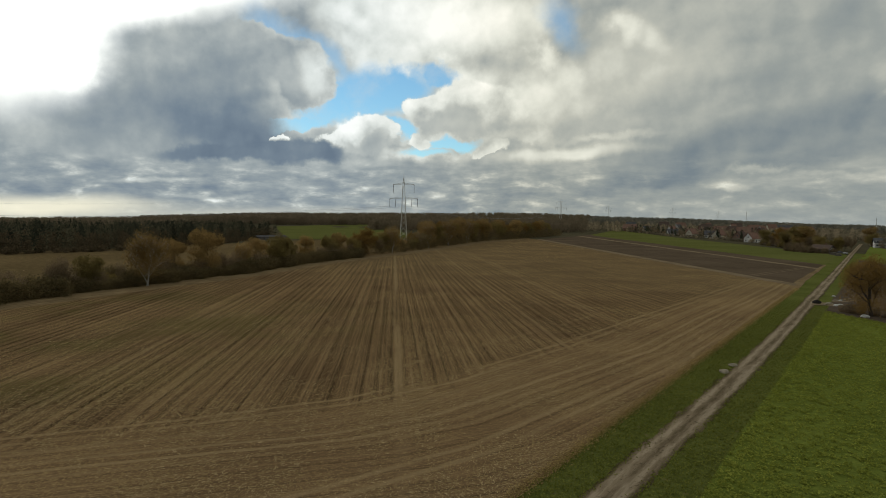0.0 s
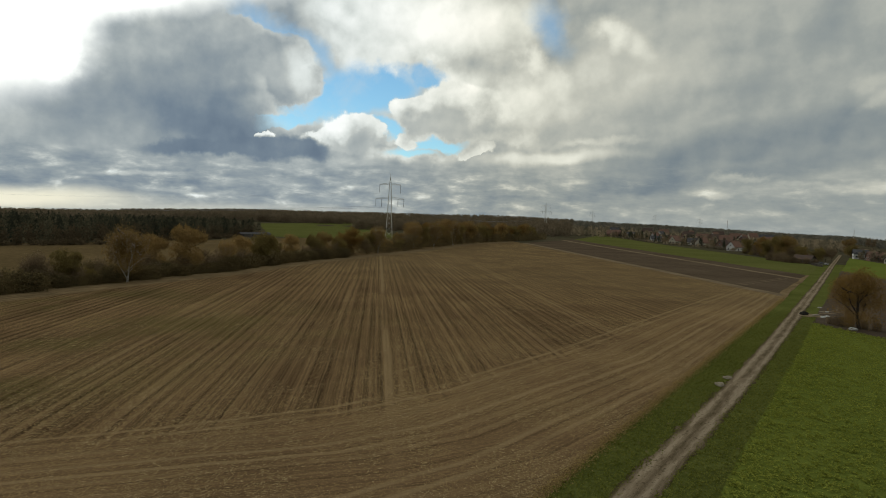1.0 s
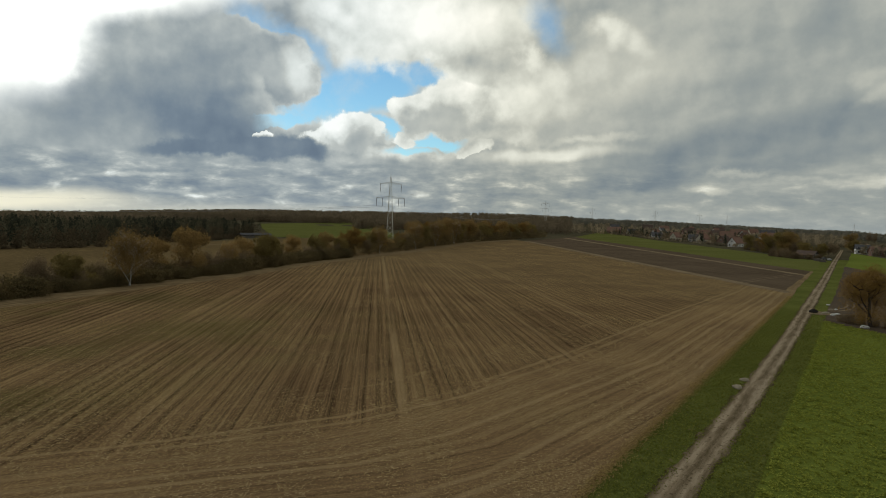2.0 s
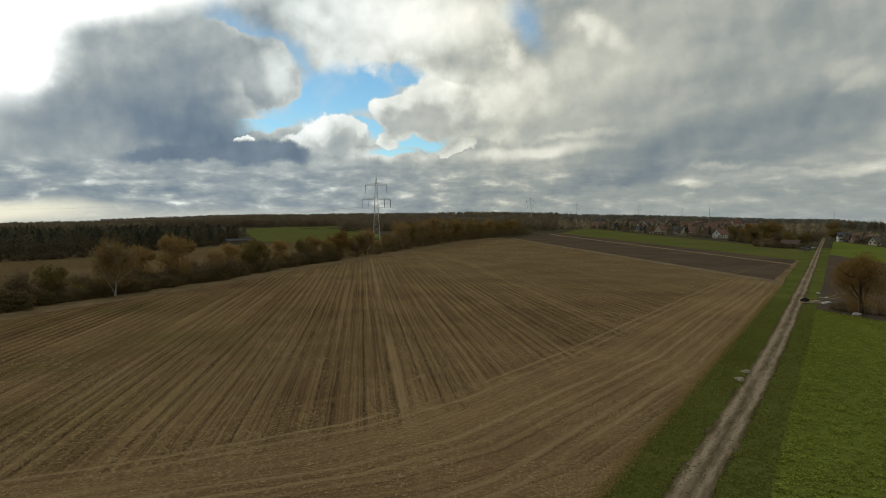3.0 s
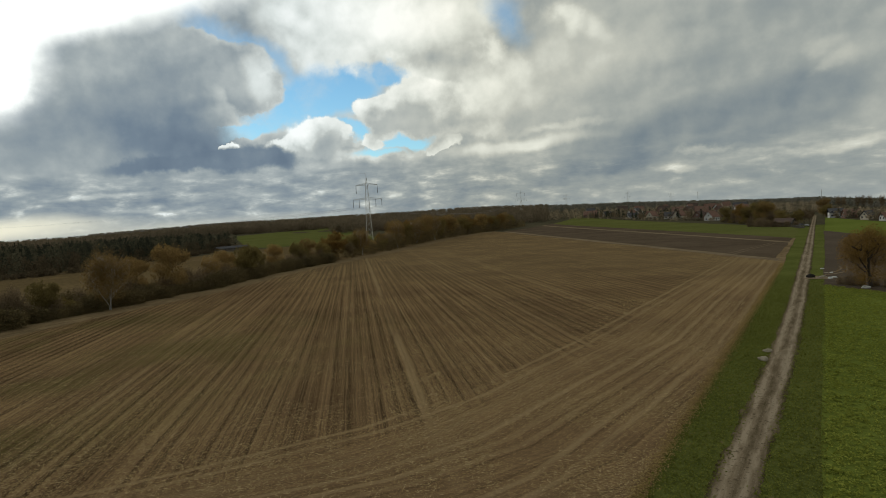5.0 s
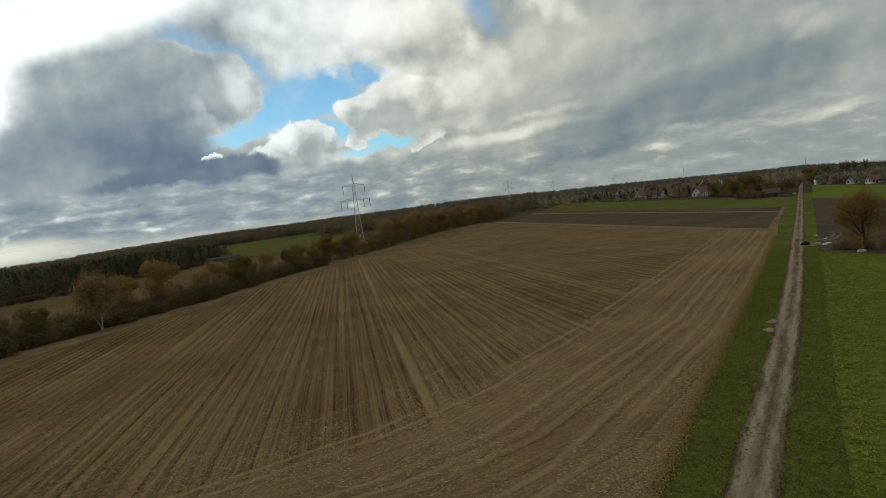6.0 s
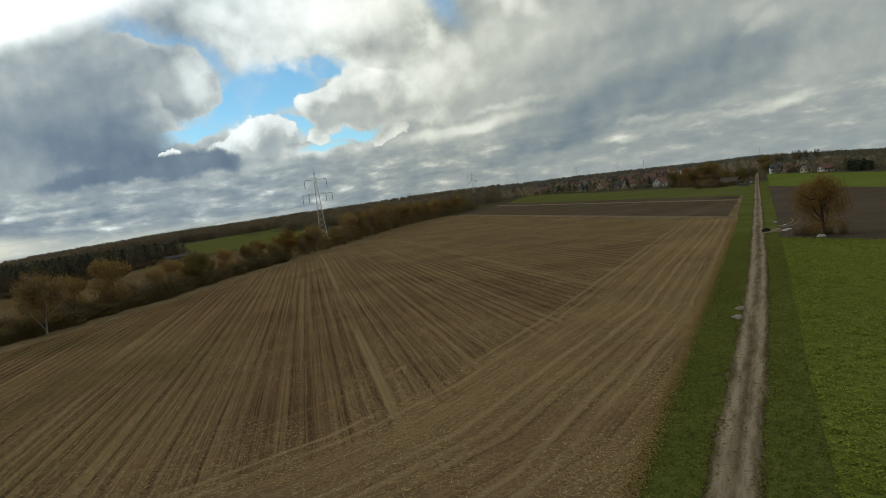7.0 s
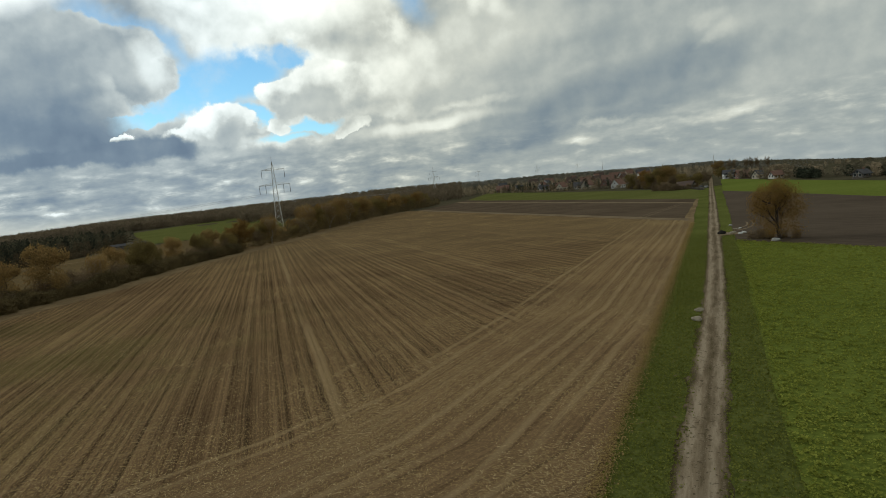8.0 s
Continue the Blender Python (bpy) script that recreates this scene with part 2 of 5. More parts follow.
# ---------------------------------------------------------------- materials
def surface(name, dark, light, grain=3.0, patch=0.05, rough=0.9, bump=0.3, stretch=None, turn=0.0, island=0.0, extra=None, depth=0.05, spec=None, leafy=0.0, tone=0.0):
    """A two-scale procedural surface. stretch: scale along x, y after turning (degrees) about z. extra: (colour, scale, threshold) flecks."""
    m = bpy.data.materials.new(name)
    m.use_nodes = True
    put = nodes_of(m.node_tree)
    co = put("ShaderNodeNewGeometry").outputs["Position"] if island == 0.0 else put("ShaderNodeTexCoord").outputs["Object"]
    if stretch:
        turned = put("ShaderNodeVectorRotate", {0: co, "Angle": radians(turn)}, rotation_type="Z_AXIS").outputs[0]
        co2 = put("ShaderNodeVectorMath", {0: turned, 1: (*stretch, 1.0)}, operation="MULTIPLY").outputs[0]
    else:
        co2 = co
    a = put("ShaderNodeTexNoise", {"Vector": co2, "Scale": grain, "Detail": 5.0, "Roughness": 0.65}).outputs[0]
    b = put("ShaderNodeTexNoise", {"Vector": co, "Scale": patch, "Detail": 4.0, "Roughness": 0.55}).outputs[0]
    f = calc(put, "ADD", calc(put, "MULTIPLY", a, 0.65), calc(put, "MULTIPLY", b, 0.35))
    if island:
        r = put("ShaderNodeNewGeometry").outputs["Random Per Island"]
        o = put("ShaderNodeObjectInfo").outputs["Random"]
        f = calc(put, "ADD", calc(put, "MULTIPLY", f, 1 - island), calc(put, "MULTIPLY", calc(put, "ADD", calc(put, "MULTIPLY", r, 0.6), calc(put, "MULTIPLY", o, 0.4)), island))
    if tone:    # every tree of a wood has its own shade
        f = calc(put, "ADD", f, calc(put, "MULTIPLY", calc(put, "SUBTRACT", put("ShaderNodeAttribute", attribute_name="tone").outputs["Fac"], 0.5), tone))
    f = smooth(put, f, 0.30, 0.70)
    col = blend(put, f, (*dark, 1), (*light, 1))
    if extra:
        for c, s, th in extra:
            n = put("ShaderNodeTexNoise", {"Vector": co, "Scale": s, "Detail": 3.0, "Roughness": 0.7}).outputs[0]
            col = blend(put, smooth(put, n, th, th + 0.08), col, (*c, 1))
    sh = put("ShaderNodeBsdfPrincipled", {"Base Color": col, "Roughness": rough, "Specular IOR Level": spec if spec is not None else (0.0 if rough >= 0.8 else 0.5)})
    if leafy:   # thin leaves let light through
        thin = put("ShaderNodeBsdfTranslucent", {0: col})
        put("ShaderNodeOutputMaterial", {0: put("ShaderNodeMixShader", {0: leafy, 1: sh.outputs[0], 2: thin.outputs[0]}).outputs[0]})
        return m
    if bump:
        sh_n = put("ShaderNodeBump", {"Height": a, "Strength": bump, "Distance": depth}).outputs[0]
        m.node_tree.links.new(sh_n, sh.inputs["Normal"])
    put("ShaderNodeOutputMaterial", {0: sh.outputs[0]})
    return m


ROW_TURN = 40.5    # drill rows lean to the west of the track
ROW_X, ROW_Y = math.sin(radians(ROW_TURN)), math.cos(radians(ROW_TURN))
# old wheel lines through the field, as (y, x): they bend west as they come nearer
LINE_A = [(0, -50), (28, -33), (40, -27), (52, -23.6), (80, -21.7), (117, -20.7), (182, -18.6)]
LINE_B = [(0, -45), (26, -26.2), (33, -20.8), (42, -17.2), (80, -12.6), (115, -12.4), (167, -11)]
LINE_C = [(0, -20), (37, -9.2), (54, -7.4), (79, -5.6), (111, -5.2), (160, -5.1)]


def line_x(line, y):
    return float(np.interp(y, [p[0] for p in line], [p[1] for p in line]))



def stubble(name):
    """Harvested ground: drill rows, wheel lines and straw. The rows lean west; beside the track the ground was driven lengthwise."""
    m = bpy.data.materials.new(name)
    m.use_nodes = True
    put = nodes_of(m.node_tree)
    co = put("ShaderNodeNewGeometry").outputs["Position"]
    tilted = put("ShaderNodeVectorRotate", {0: co, "Angle": radians(-ROW_TURN)}, rotation_type="Z_AXIS").outputs[0]
    clod = put("ShaderNodeTexNoise", {"Vector": co, "Scale": 2.2, "Detail": 6.0, "Roughness": 0.75}).outputs[0]
    patch = put("ShaderNodeTexNoise", {"Vector": co, "Scale": 0.05, "Detail": 6.0, "Roughness": 0.62}).outputs[0]
    sway = put("ShaderNodeTexNoise", {"Vector": co, "Scale": 0.11, "Detail": 3.0}).outputs[0]
    place = put("ShaderNodeSeparateXYZ", {0: co})
    px, py = place.outputs[0], place.outputs[1]

    def curve(line):
        """The x of a bent wheel line at this y."""
        v = ramp(put, calc(put, "DIVIDE", py, 200.0, clamp=True), [(y / 200, ((x + 60) / 60,) * 3) for y, x in line])
        return calc(put, "SUBTRACT", calc(put, "MULTIPLY", put("ShaderNodeSeparateColor", {0: v}).outputs[0], 60.0), 60.0)
    bend_a, bend_b, bend_c = curve(LINE_A), curve(LINE_B), curve(LINE_C)
    edge = smooth(put, calc(put, "ADD", calc(put, "SUBTRACT", px, bend_a), calc(put, "MULTIPLY", calc(put, "SUBTRACT", sway, 0.5), 16.0)), -1.5, 4.5)
    driven = put("ShaderNodeCombineXYZ", {0: calc(put, "SUBTRACT", px, bend_b), 1: py}).outputs[0]

    def noise_on(v, sx, sy, detail):
        q = put("ShaderNodeVectorMath", {0: v, 1: (sx, sy, 0.0)}, operation="MULTIPLY").outputs[0]
        return put("ShaderNodeTexNoise", {"Vector": q, "Scale": 1.0, "Detail": detail, "Roughness": 0.6}).outputs[0]

    def lanes(v, shift):
        """Streaks along one direction: rows every 1.5 m, broad bands, thin dark drill lines, pale wheel lines."""
        wide = noise_on(v, 0.26, 0.006, 3.0)
        fine = noise_on(v, 3.0, 0.012, 4.0)
        worn = noise_on(v, 0.5, 0.03, 3.0)
        across = calc(put, "ADD", put("ShaderNodeSeparateXYZ", {0: v}).outputs[0], calc(put, "ADD", calc(put, "MULTIPLY", sway, 0.7), shift + 400.0))
        row = calc(put, "DIVIDE", calc(put, "PINGPONG", across, 0.75), 0.75)
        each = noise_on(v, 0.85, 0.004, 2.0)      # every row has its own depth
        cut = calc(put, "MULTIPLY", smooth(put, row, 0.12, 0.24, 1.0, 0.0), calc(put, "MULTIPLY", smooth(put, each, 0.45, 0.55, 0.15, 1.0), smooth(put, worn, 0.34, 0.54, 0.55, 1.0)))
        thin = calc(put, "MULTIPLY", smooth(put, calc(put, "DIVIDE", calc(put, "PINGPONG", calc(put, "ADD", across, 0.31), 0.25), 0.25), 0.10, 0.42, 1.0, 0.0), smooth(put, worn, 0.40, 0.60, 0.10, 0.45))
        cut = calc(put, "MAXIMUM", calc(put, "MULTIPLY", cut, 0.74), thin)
        f = calc(put, "ADD", calc(put, "MULTIPLY", fine, 0.55), calc(put, "ADD", calc(put, "MULTIPLY", wide, 0.16), calc(put, "MULTIPLY", row, 0.06)))
        return f, cut, worn
    fa, ca, wa = lanes(tilted, 2.0)
    fb, cb, wb = lanes(driven, 21.4)
    fb = calc(put, "ADD", calc(put, "MULTIPLY", fb, 0.5), 0.235)

    def pick(a, b):
        return put("ShaderNodeMix", {0: edge, 2: a, 3: b}, data_type="FLOAT").outputs[0]
    # pale wheel lines that run beside the track, over the row ends too
    wheel = 0.0
    for bend, dx, w in ((bend_a, 0.0, 0.75), (bend_a, 1.8, 0.75), (bend_b, 0.0, 0.9), (bend_b, 2.0, 0.9), (bend_b, 3.6, 0.5), (bend_b, -3.2, 0.4), (bend_c, 0.0, 0.8), (bend_c, -1.8, 0.8), (bend_a, -7.0, 0.35), (bend_a, 4.6, 0.4)):
        gone = calc(put, "ABSOLUTE", calc(put, "SUBTRACT", calc(put, "ADD", px, calc(put, "MULTIPLY", sway, 0.9)), calc(put, "ADD", bend, dx + 0.45)))
        wheel = calc(put, "MAXIMUM", wheel, smooth(put, gone, 0.12, 0.48, w, 0.0))
    wheel = calc(put, "MULTIPLY", wheel, smooth(put, wb, 0.36, 0.56, 0.30, 1.0))
    # rows where the straw was left thicker
    for at, wide, w in ((10.5, 0.8, 0.75), (-21.0, 0.5, 0.45), (33.0, 0.6, 0.5), (47.0, 0.5, 0.5)):
        gone = calc(put, "ABSOLUTE", calc(put, "SUBTRACT", put("ShaderNodeSeparateXYZ", {0: tilted}).outputs[0], calc(put, "ADD", at, calc(put, "MULTIPLY", sway, 0.8))))
        wheel = calc(put, "MAXIMUM", wheel, calc(put, "MULTIPLY", smooth(put, gone, wide * 0.3, wide, w, 0.0), calc(put, "MULTIPLY", smooth(put, wa, 0.34, 0.56, 0.25, 1.0), calc(put, "SUBTRACT", 1.0, calc(put, "MULTIPLY", edge, 0.75)))))
    f = calc(put, "ADD", pick(fa, fb), calc(put, "ADD", calc(put, "MULTIPLY", clod, 0.22), calc(put, "MULTIPLY", patch, 0.12)))
    f = calc(put, "ADD", calc(put, "MULTIPLY", f, 0.8), 0.028)
    # row contrast lessens towards the far end
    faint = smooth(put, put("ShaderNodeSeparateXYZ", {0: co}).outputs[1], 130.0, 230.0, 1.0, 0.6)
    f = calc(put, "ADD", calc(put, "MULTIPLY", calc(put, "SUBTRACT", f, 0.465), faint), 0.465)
    col = ramp(put, f, [(0.36, (0.052, 0.031, 0.017)), (0.43, (0.098, 0.060, 0.031)), (0.48, (0.146, 0.092, 0.047)), (0.57, (0.232, 0.152, 0.078))])
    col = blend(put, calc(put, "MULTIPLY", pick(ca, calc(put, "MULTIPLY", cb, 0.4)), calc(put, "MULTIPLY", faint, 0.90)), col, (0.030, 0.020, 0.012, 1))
    col = blend(put, calc(put, "MULTIPLY", wheel, 0.85), col, (0.262, 0.184, 0.098, 1))
    # blends to a paler tan with growing y
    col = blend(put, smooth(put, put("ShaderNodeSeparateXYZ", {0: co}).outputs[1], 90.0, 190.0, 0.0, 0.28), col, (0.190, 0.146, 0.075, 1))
    # chopped straw lying both ways, thicker in patches
    s1 = noise_on(put("ShaderNodeVectorRotate", {0: co, "Angle": 0.9}, rotation_type="Z_AXIS").outputs[0], 3.0, 14.0, 2.0)
    s2 = noise_on(put("ShaderNodeVectorRotate", {0: co, "Angle": -0.5}, rotation_type="Z_AXIS").outputs[0], 3.2, 15.0, 2.0)
    litter = calc(put, "MULTIPLY", smooth(put, calc(put, "MAXIMUM", s1, s2), 0.56, 0.66), smooth(put, calc(put, "ADD", patch, calc(put, "MULTIPLY", clod, 0.5)), 0.55, 0.90, 0.2, 1.0))
    col = blend(put, litter, col, (0.39, 0.275, 0.118, 1))
    sprout = put("ShaderNodeTexNoise", {"Vector": co, "Scale": 0.06, "Detail": 3.0}).outputs[0]
    sprout = calc(put, "MULTIPLY", smooth(put, sprout, 0.42, 0.62), calc(put, "MULTIPLY", smooth(put, px, -55.0, -38.0, 1.0, 0.0), smooth(put, py, 60.0, 95.0, 1.0, 0.0)))
    col = blend(put, calc(put, "MULTIPLY", sprout, smooth(put, clod, 0.40, 0.62, 0.10, 0.55)), col, (0.098, 0.098, 0.026, 1))
    sh = put("ShaderNodeBsdfPrincipled", {"Base Color": col, "Roughness": 0.95, "Specular IOR Level": 0.0})
    nb = put("ShaderNodeBump", {"Height": calc(put, "ADD", f, clod), "Strength": 0.7, "Distance": 0.12}).outputs[0]
    m.node_tree.links.new(nb, sh.inputs["Normal"])
    put("ShaderNodeOutputMaterial", {0: sh.outputs[0]})
    return m


M_STUBBLE = stubble("stubble")
M_PLOUGH = surface("ploughed_soil", (0.066, 0.048, 0.031), (0.126, 0.094, 0.063), 2.0, 0.03, 0.95, 0.6, (1.4, 0.02), -ROW_TURN)
M_PLOUGH_R = surface("ploughed_soil_wet", (0.064, 0.049, 0.035), (0.114, 0.088, 0.064), 2.0, 0.03, 0.95, 0.6, (1.4, 0.05), -40)
M_GRASS = surface("verge_grass", (0.060, 0.071, 0.016), (0.138, 0.146, 0.039), 2.2, 0.10, 0.9, 0.4, extra=[((0.150, 0.118, 0.055), 1.1, 0.62)])
M_CROP = surface("young_crop", (0.086, 0.107, 0.019), (0.168, 0.192, 0.036), 4.5, 0.05, 0.85, 0.5, extra=[((0.058, 0.056, 0.018), 5.0, 0.60)], depth=0.08)
M_MEADOW = surface("pasture", (0.078, 0.087, 0.023), (0.132, 0.132, 0.041), 0.8, 0.02, 0.9, 0.3)
M_WHEAT = surface("winter_wheat", (0.096, 0.120, 0.022), (0.148, 0.172, 0.036), 0.8, 0.02, 0.9, 0.3)
M_ROUGH = surface("withered_meadow", (0.080, 0.057, 0.027), (0.170, 0.120, 0.058), 0.5, 0.02, 0.95, 0.4, extra=[((0.16, 0.115, 0.052), 0.05, 0.62)])
M_LAND = surface("far_land", (0.050, 0.046, 0.027), (0.098, 0.082, 0.050), 0.15, 0.006, 0.95, 0.0)


def track_dirt():
    """Packed dirt: two pale worn lanes, darker weedy crown and rims, puddle-dark ruts."""
    m = bpy.data.materials.new("track_dirt")
    m.use_nodes = True
    put = nodes_of(m.node_tree)
    co = put("ShaderNodeNewGeometry").outputs["Position"]
    lane = put("ShaderNodeAttribute", attribute_name="lane").outputs["Fac"]
    q = put("ShaderNodeVectorMath", {0: co, 1: (1.7, 0.22, 1.0)}, operation="MULTIPLY").outputs[0]
    a = put("ShaderNodeTexNoise", {"Vector": q, "Scale": 1.6, "Detail": 6.0, "Roughness": 0.7}).outputs[0]
    b = put("ShaderNodeTexNoise", {"Vector": q, "Scale": 0.35, "Detail": 4.0, "Roughness": 0.6}).outputs[0]
    c = put("ShaderNodeTexNoise", {"Vector": co, "Scale": 9.0, "Detail": 3.0, "Roughness": 0.7}).outputs[0]
    f = calc(put, "ADD", lane, calc(put, "ADD", calc(put, "MULTIPLY", calc(put, "SUBTRACT", a, 0.5), 1.8), calc(put, "MULTIPLY", calc(put, "SUBTRACT", b, 0.5), 1.9)))
    col = ramp(put, f, [(0.05, (0.070, 0.056, 0.026)), (0.35, (0.130, 0.098, 0.060)), (0.72, (0.198, 0.152, 0.098)), (1.0, (0.280, 0.222, 0.150))])
    col = blend(put, smooth(put, c, 0.58, 0.70, 0.0, 0.5), col, (0.33, 0.285, 0.22, 1))
    d = put("ShaderNodeTexNoise", {"Vector": co, "Scale": 3.4, "Detail": 2.0, "Roughness": 0.6}).outputs[0]
    col = blend(put, smooth(put, d, 0.60, 0.68, 0.0, 0.7), col, (0.065, 0.048, 0.028, 1))
    sh = put("ShaderNodeBsdfPrincipled", {"Base Color": col, "Roughness": 0.9, "Specular IOR Level": 0.0})
    nb = put("ShaderNodeBump", {"Height": a, "Strength": 0.6, "Distance": 0.08}).outputs[0]
    m.node_tree.links.new(nb, sh.inputs["Normal"])
    put("ShaderNodeOutputMaterial", {0: sh.outputs[0]})
    return m


M_TRACK = track_dirt()
M_EDGE = surface("field_edge_soil", (0.116, 0.082, 0.043), (0.240, 0.172, 0.094), 1.1, 0.08, 0.95, 0.5, (1.0, 0.25), -18, extra=[((0.24, 0.18, 0.09), 3.0, 0.62)])
M_PALE = surface("pale_strip", (0.125, 0.092, 0.056), (0.245, 0.186, 0.118), 1.2, 0.1, 0.95, 0.4)
M_STRAW = surface("straw", (0.26, 0.19, 0.085), (0.50, 0.385, 0.20), 9.0, 0.5, 0.8, 0.0, island=0.6)
M_LEAFCROP = surface("crop_leaf", (0.162, 0.180, 0.028), (0.322, 0.332, 0.062), 0.8, 0.06, 0.8, 0.0, island=0.3, leafy=0.3)
M_BLADES = surface("grass_blade", (0.088, 0.098, 0.016), (0.198, 0.202, 0.043), 0.8, 0.06, 0.85, 0.0, island=0.4, leafy=0.3)
M_DRY = surface("dry_grass", (0.28, 0.20, 0.075), (0.46, 0.335, 0.135), 0.8, 0.06, 0.85, 0.0, island=0.5, leafy=0.4)
M_BARK = surface("bark", (0.038, 0.030, 0.024), (0.095, 0.076, 0.060), 6.0, 0.6, 0.9, 0.5, island=0.2)
M_BIRCH = surface("birch_bark", (0.30, 0.28, 0.25), (0.62, 0.60, 0.55), 3.0, 0.6, 0.8, 0.3, island=0.2)
M_OAK = surface("oak_leaves", (0.145, 0.088, 0.028), (0.335, 0.204, 0.060), 1.0, 0.15, 0.8, 0.0, island=0.3, leafy=0.32)
M_OCHRE = surface("ochre_leaves", (0.185, 0.122, 0.048), (0.390, 0.258, 0.096), 1.0, 0.15, 0.8, 0.0, island=0.45, leafy=0.32)
M_OLIVE = surface("olive_leaves", (0.138, 0.110, 0.040), (0.310, 0.228, 0.080), 1.0, 0.15, 0.8, 0.0, island=0.45, leafy=0.32)
M_TWIGS = surface("bare_twigs", (0.140, 0.104, 0.062), (0.280, 0.204, 0.120), 1.0, 0.15, 0.9, 0.0, island=0.45, leafy=0.32)
M_BRAMBLE = surface("bramble", (0.094, 0.076, 0.038), (0.222, 0.164, 0.076), 0.5, 0.05, 0.9, 0.0, island=0.45, leafy=0.32)
M_BRACKEN = surface("bracken", (0.070, 0.056, 0.034), (0.145, 0.110, 0.066), 0.5, 0.05, 0.9, 0.0, island=0.4, leafy=0.4)
M_PINE = surface("conifer_needles", (0.040, 0.044, 0.030), (0.135, 0.120, 0.074), 0.3, 0.02, 0.9, 0.0, island=0.3, leafy=0.4, tone=0.35)
M_FIR = surface("fir_needles", (0.028, 0.034, 0.023), (0.080, 0.084, 0.056), 0.3, 0.02, 0.9, 0.0, island=0.3, leafy=0.3, tone=0.3)
M_WOODS = surface("far_woods", (0.140, 0.112, 0.072), (0.225, 0.174, 0.112), 0.05, 0.006, 0.95, 0.0, island=0.2, leafy=0.32, tone=0.3)
M_VILLAGE_TREES = surface("garden_trees", (0.150, 0.130, 0.086), (0.370, 0.294, 0.190), 0.05, 0.012, 0.9, 0.0, island=0.12, leafy=0.32, tone=0.5)
# the air has no haze: it is put into these paler, greyer colours
M_HAZY = surface("horizon_woods_haze_tint", (0.135, 0.130, 0.102), (0.240, 0.215, 0.165), 0.03, 0.005, 0.95, 0.0, island=0.15, leafy=0.32, tone=0.45)
M_STEEL = surface("galvanised_steel", (0.44, 0.43, 0.38), (0.60, 0.58, 0.52), 2.0, 0.2, 0.55, 0.0)
M_GLASSY = surface("brown_insulator", (0.05, 0.035, 0.03), (0.09, 0.07, 0.06), 5.0, 0.5, 0.3, 0.0)
M_WIRE = surface("aluminium_cable", (0.24, 0.24, 0.25), (0.32, 0.32, 0.33), 1.0, 0.1, 0.6, 0.0)
M_STONE = surface("fieldstone", (0.19, 0.16, 0.115), (0.35, 0.30, 0.22), 3.0, 0.6, 0.9, 0.5)
M_WHITE = surface("white_sheeting", (0.150, 0.145, 0.131), (0.251, 0.245, 0.226), 2.0, 0.3, 0.7, 0.2)
M_RUBBLE = surface("pale_rubble", (0.33, 0.32, 0.29), (0.55, 0.54, 0.50), 2.0, 0.3, 0.8, 0.3)
M_BROWNTILE = surface("brown_roof_tile", (0.075, 0.055, 0.046), (0.135, 0.098, 0.080), 2.0, 0.3, 0.85, 0.3)
M_BLACK = surface("dark_timber", (0.018, 0.016, 0.014), (0.045, 0.04, 0.035), 4.0, 0.5, 0.8, 0.3)
M_PLASTER = surface("cream_plaster", (0.40, 0.35, 0.265), (0.53, 0.47, 0.37), 1.0, 0.2, 0.9, 0.1)
M_WHITEWALL = surface("white_plaster", (0.48, 0.46, 0.43), (0.64, 0.62, 0.58), 1.0, 0.2, 0.9, 0.1)
M_BRICK = surface("red_brick", (0.150, 0.092, 0.070), (0.240, 0.150, 0.115), 3.0, 0.4, 0.9, 0.1)
M_TILE = surface("red_roof_tile", (0.145, 0.088, 0.066), (0.240, 0.146, 0.110), 2.0, 0.3, 0.85, 0.3)
M_SLATE = surface("grey_roof_tile", (0.060, 0.058, 0.060), (0.13, 0.125, 0.125), 2.0, 0.3, 0.8, 0.3)
M_PANE = surface("window_glass", (0.02, 0.025, 0.03), (0.05, 0.06, 0.07), 1.0, 0.2, 0.08, 0.0)
M_WOOD = surface("weathered_board", (0.09, 0.075, 0.06), (0.19, 0.165, 0.14), 3.0, 0.5, 0.85, 0.2)


# ---------------------------------------------------------------- mesh helpers
def mesh_from(name, verts, faces, mat, smooth_faces=False):
    me = bpy.data.meshes.new(name)
    me.from_pydata([tuple(v) for v in verts] if not isinstance(verts, np.ndarray) else verts.tolist(), [], faces if isinstance(faces, list) else faces.tolist())
    me.materials.append(mat)
    if smooth_faces:
        me.polygons.foreach_set("use_smooth", [True] * len(me.polygons))
    me.update()
    return me


def part(name, verts, faces, mat, parent, label="", smooth_faces=False):
    ob = new(name, mesh_from(name, verts, faces, mat, smooth_faces))
    ob.parent = parent
    return tagged(ob, label)


def thing(name, label, category, group="", at=(0, 0, 0), turn=0.0, kind=""):
    ob = new(name)
    ob.empty_display_size = 0.2
    ob.matrix_basis = pose(*at, 0, 0, turn)
    return tagged(ob, label, category, group, kind)


def boxes(rows):
    """Vertices and faces of boxes, each (x0, y0, z0, x1, y1, z1)."""
    V, F = [], []
    for x0, y0, z0, x1, y1, z1 in rows:
        b = len(V)
        V += [(x0, y0, z0), (x1, y0, z0), (x1, y1, z0), (x0, y1, z0), (x0, y0, z1), (x1, y0, z1), (x1, y1, z1), (x0, y1, z1)]
        F += [[b + i for i in q] for q in ((3, 2, 1, 0), (4, 5, 6, 7), (0, 1, 5, 4), (1, 2, 6, 5), (2, 3, 7, 6), (3, 0, 4, 7))]
    return V, F


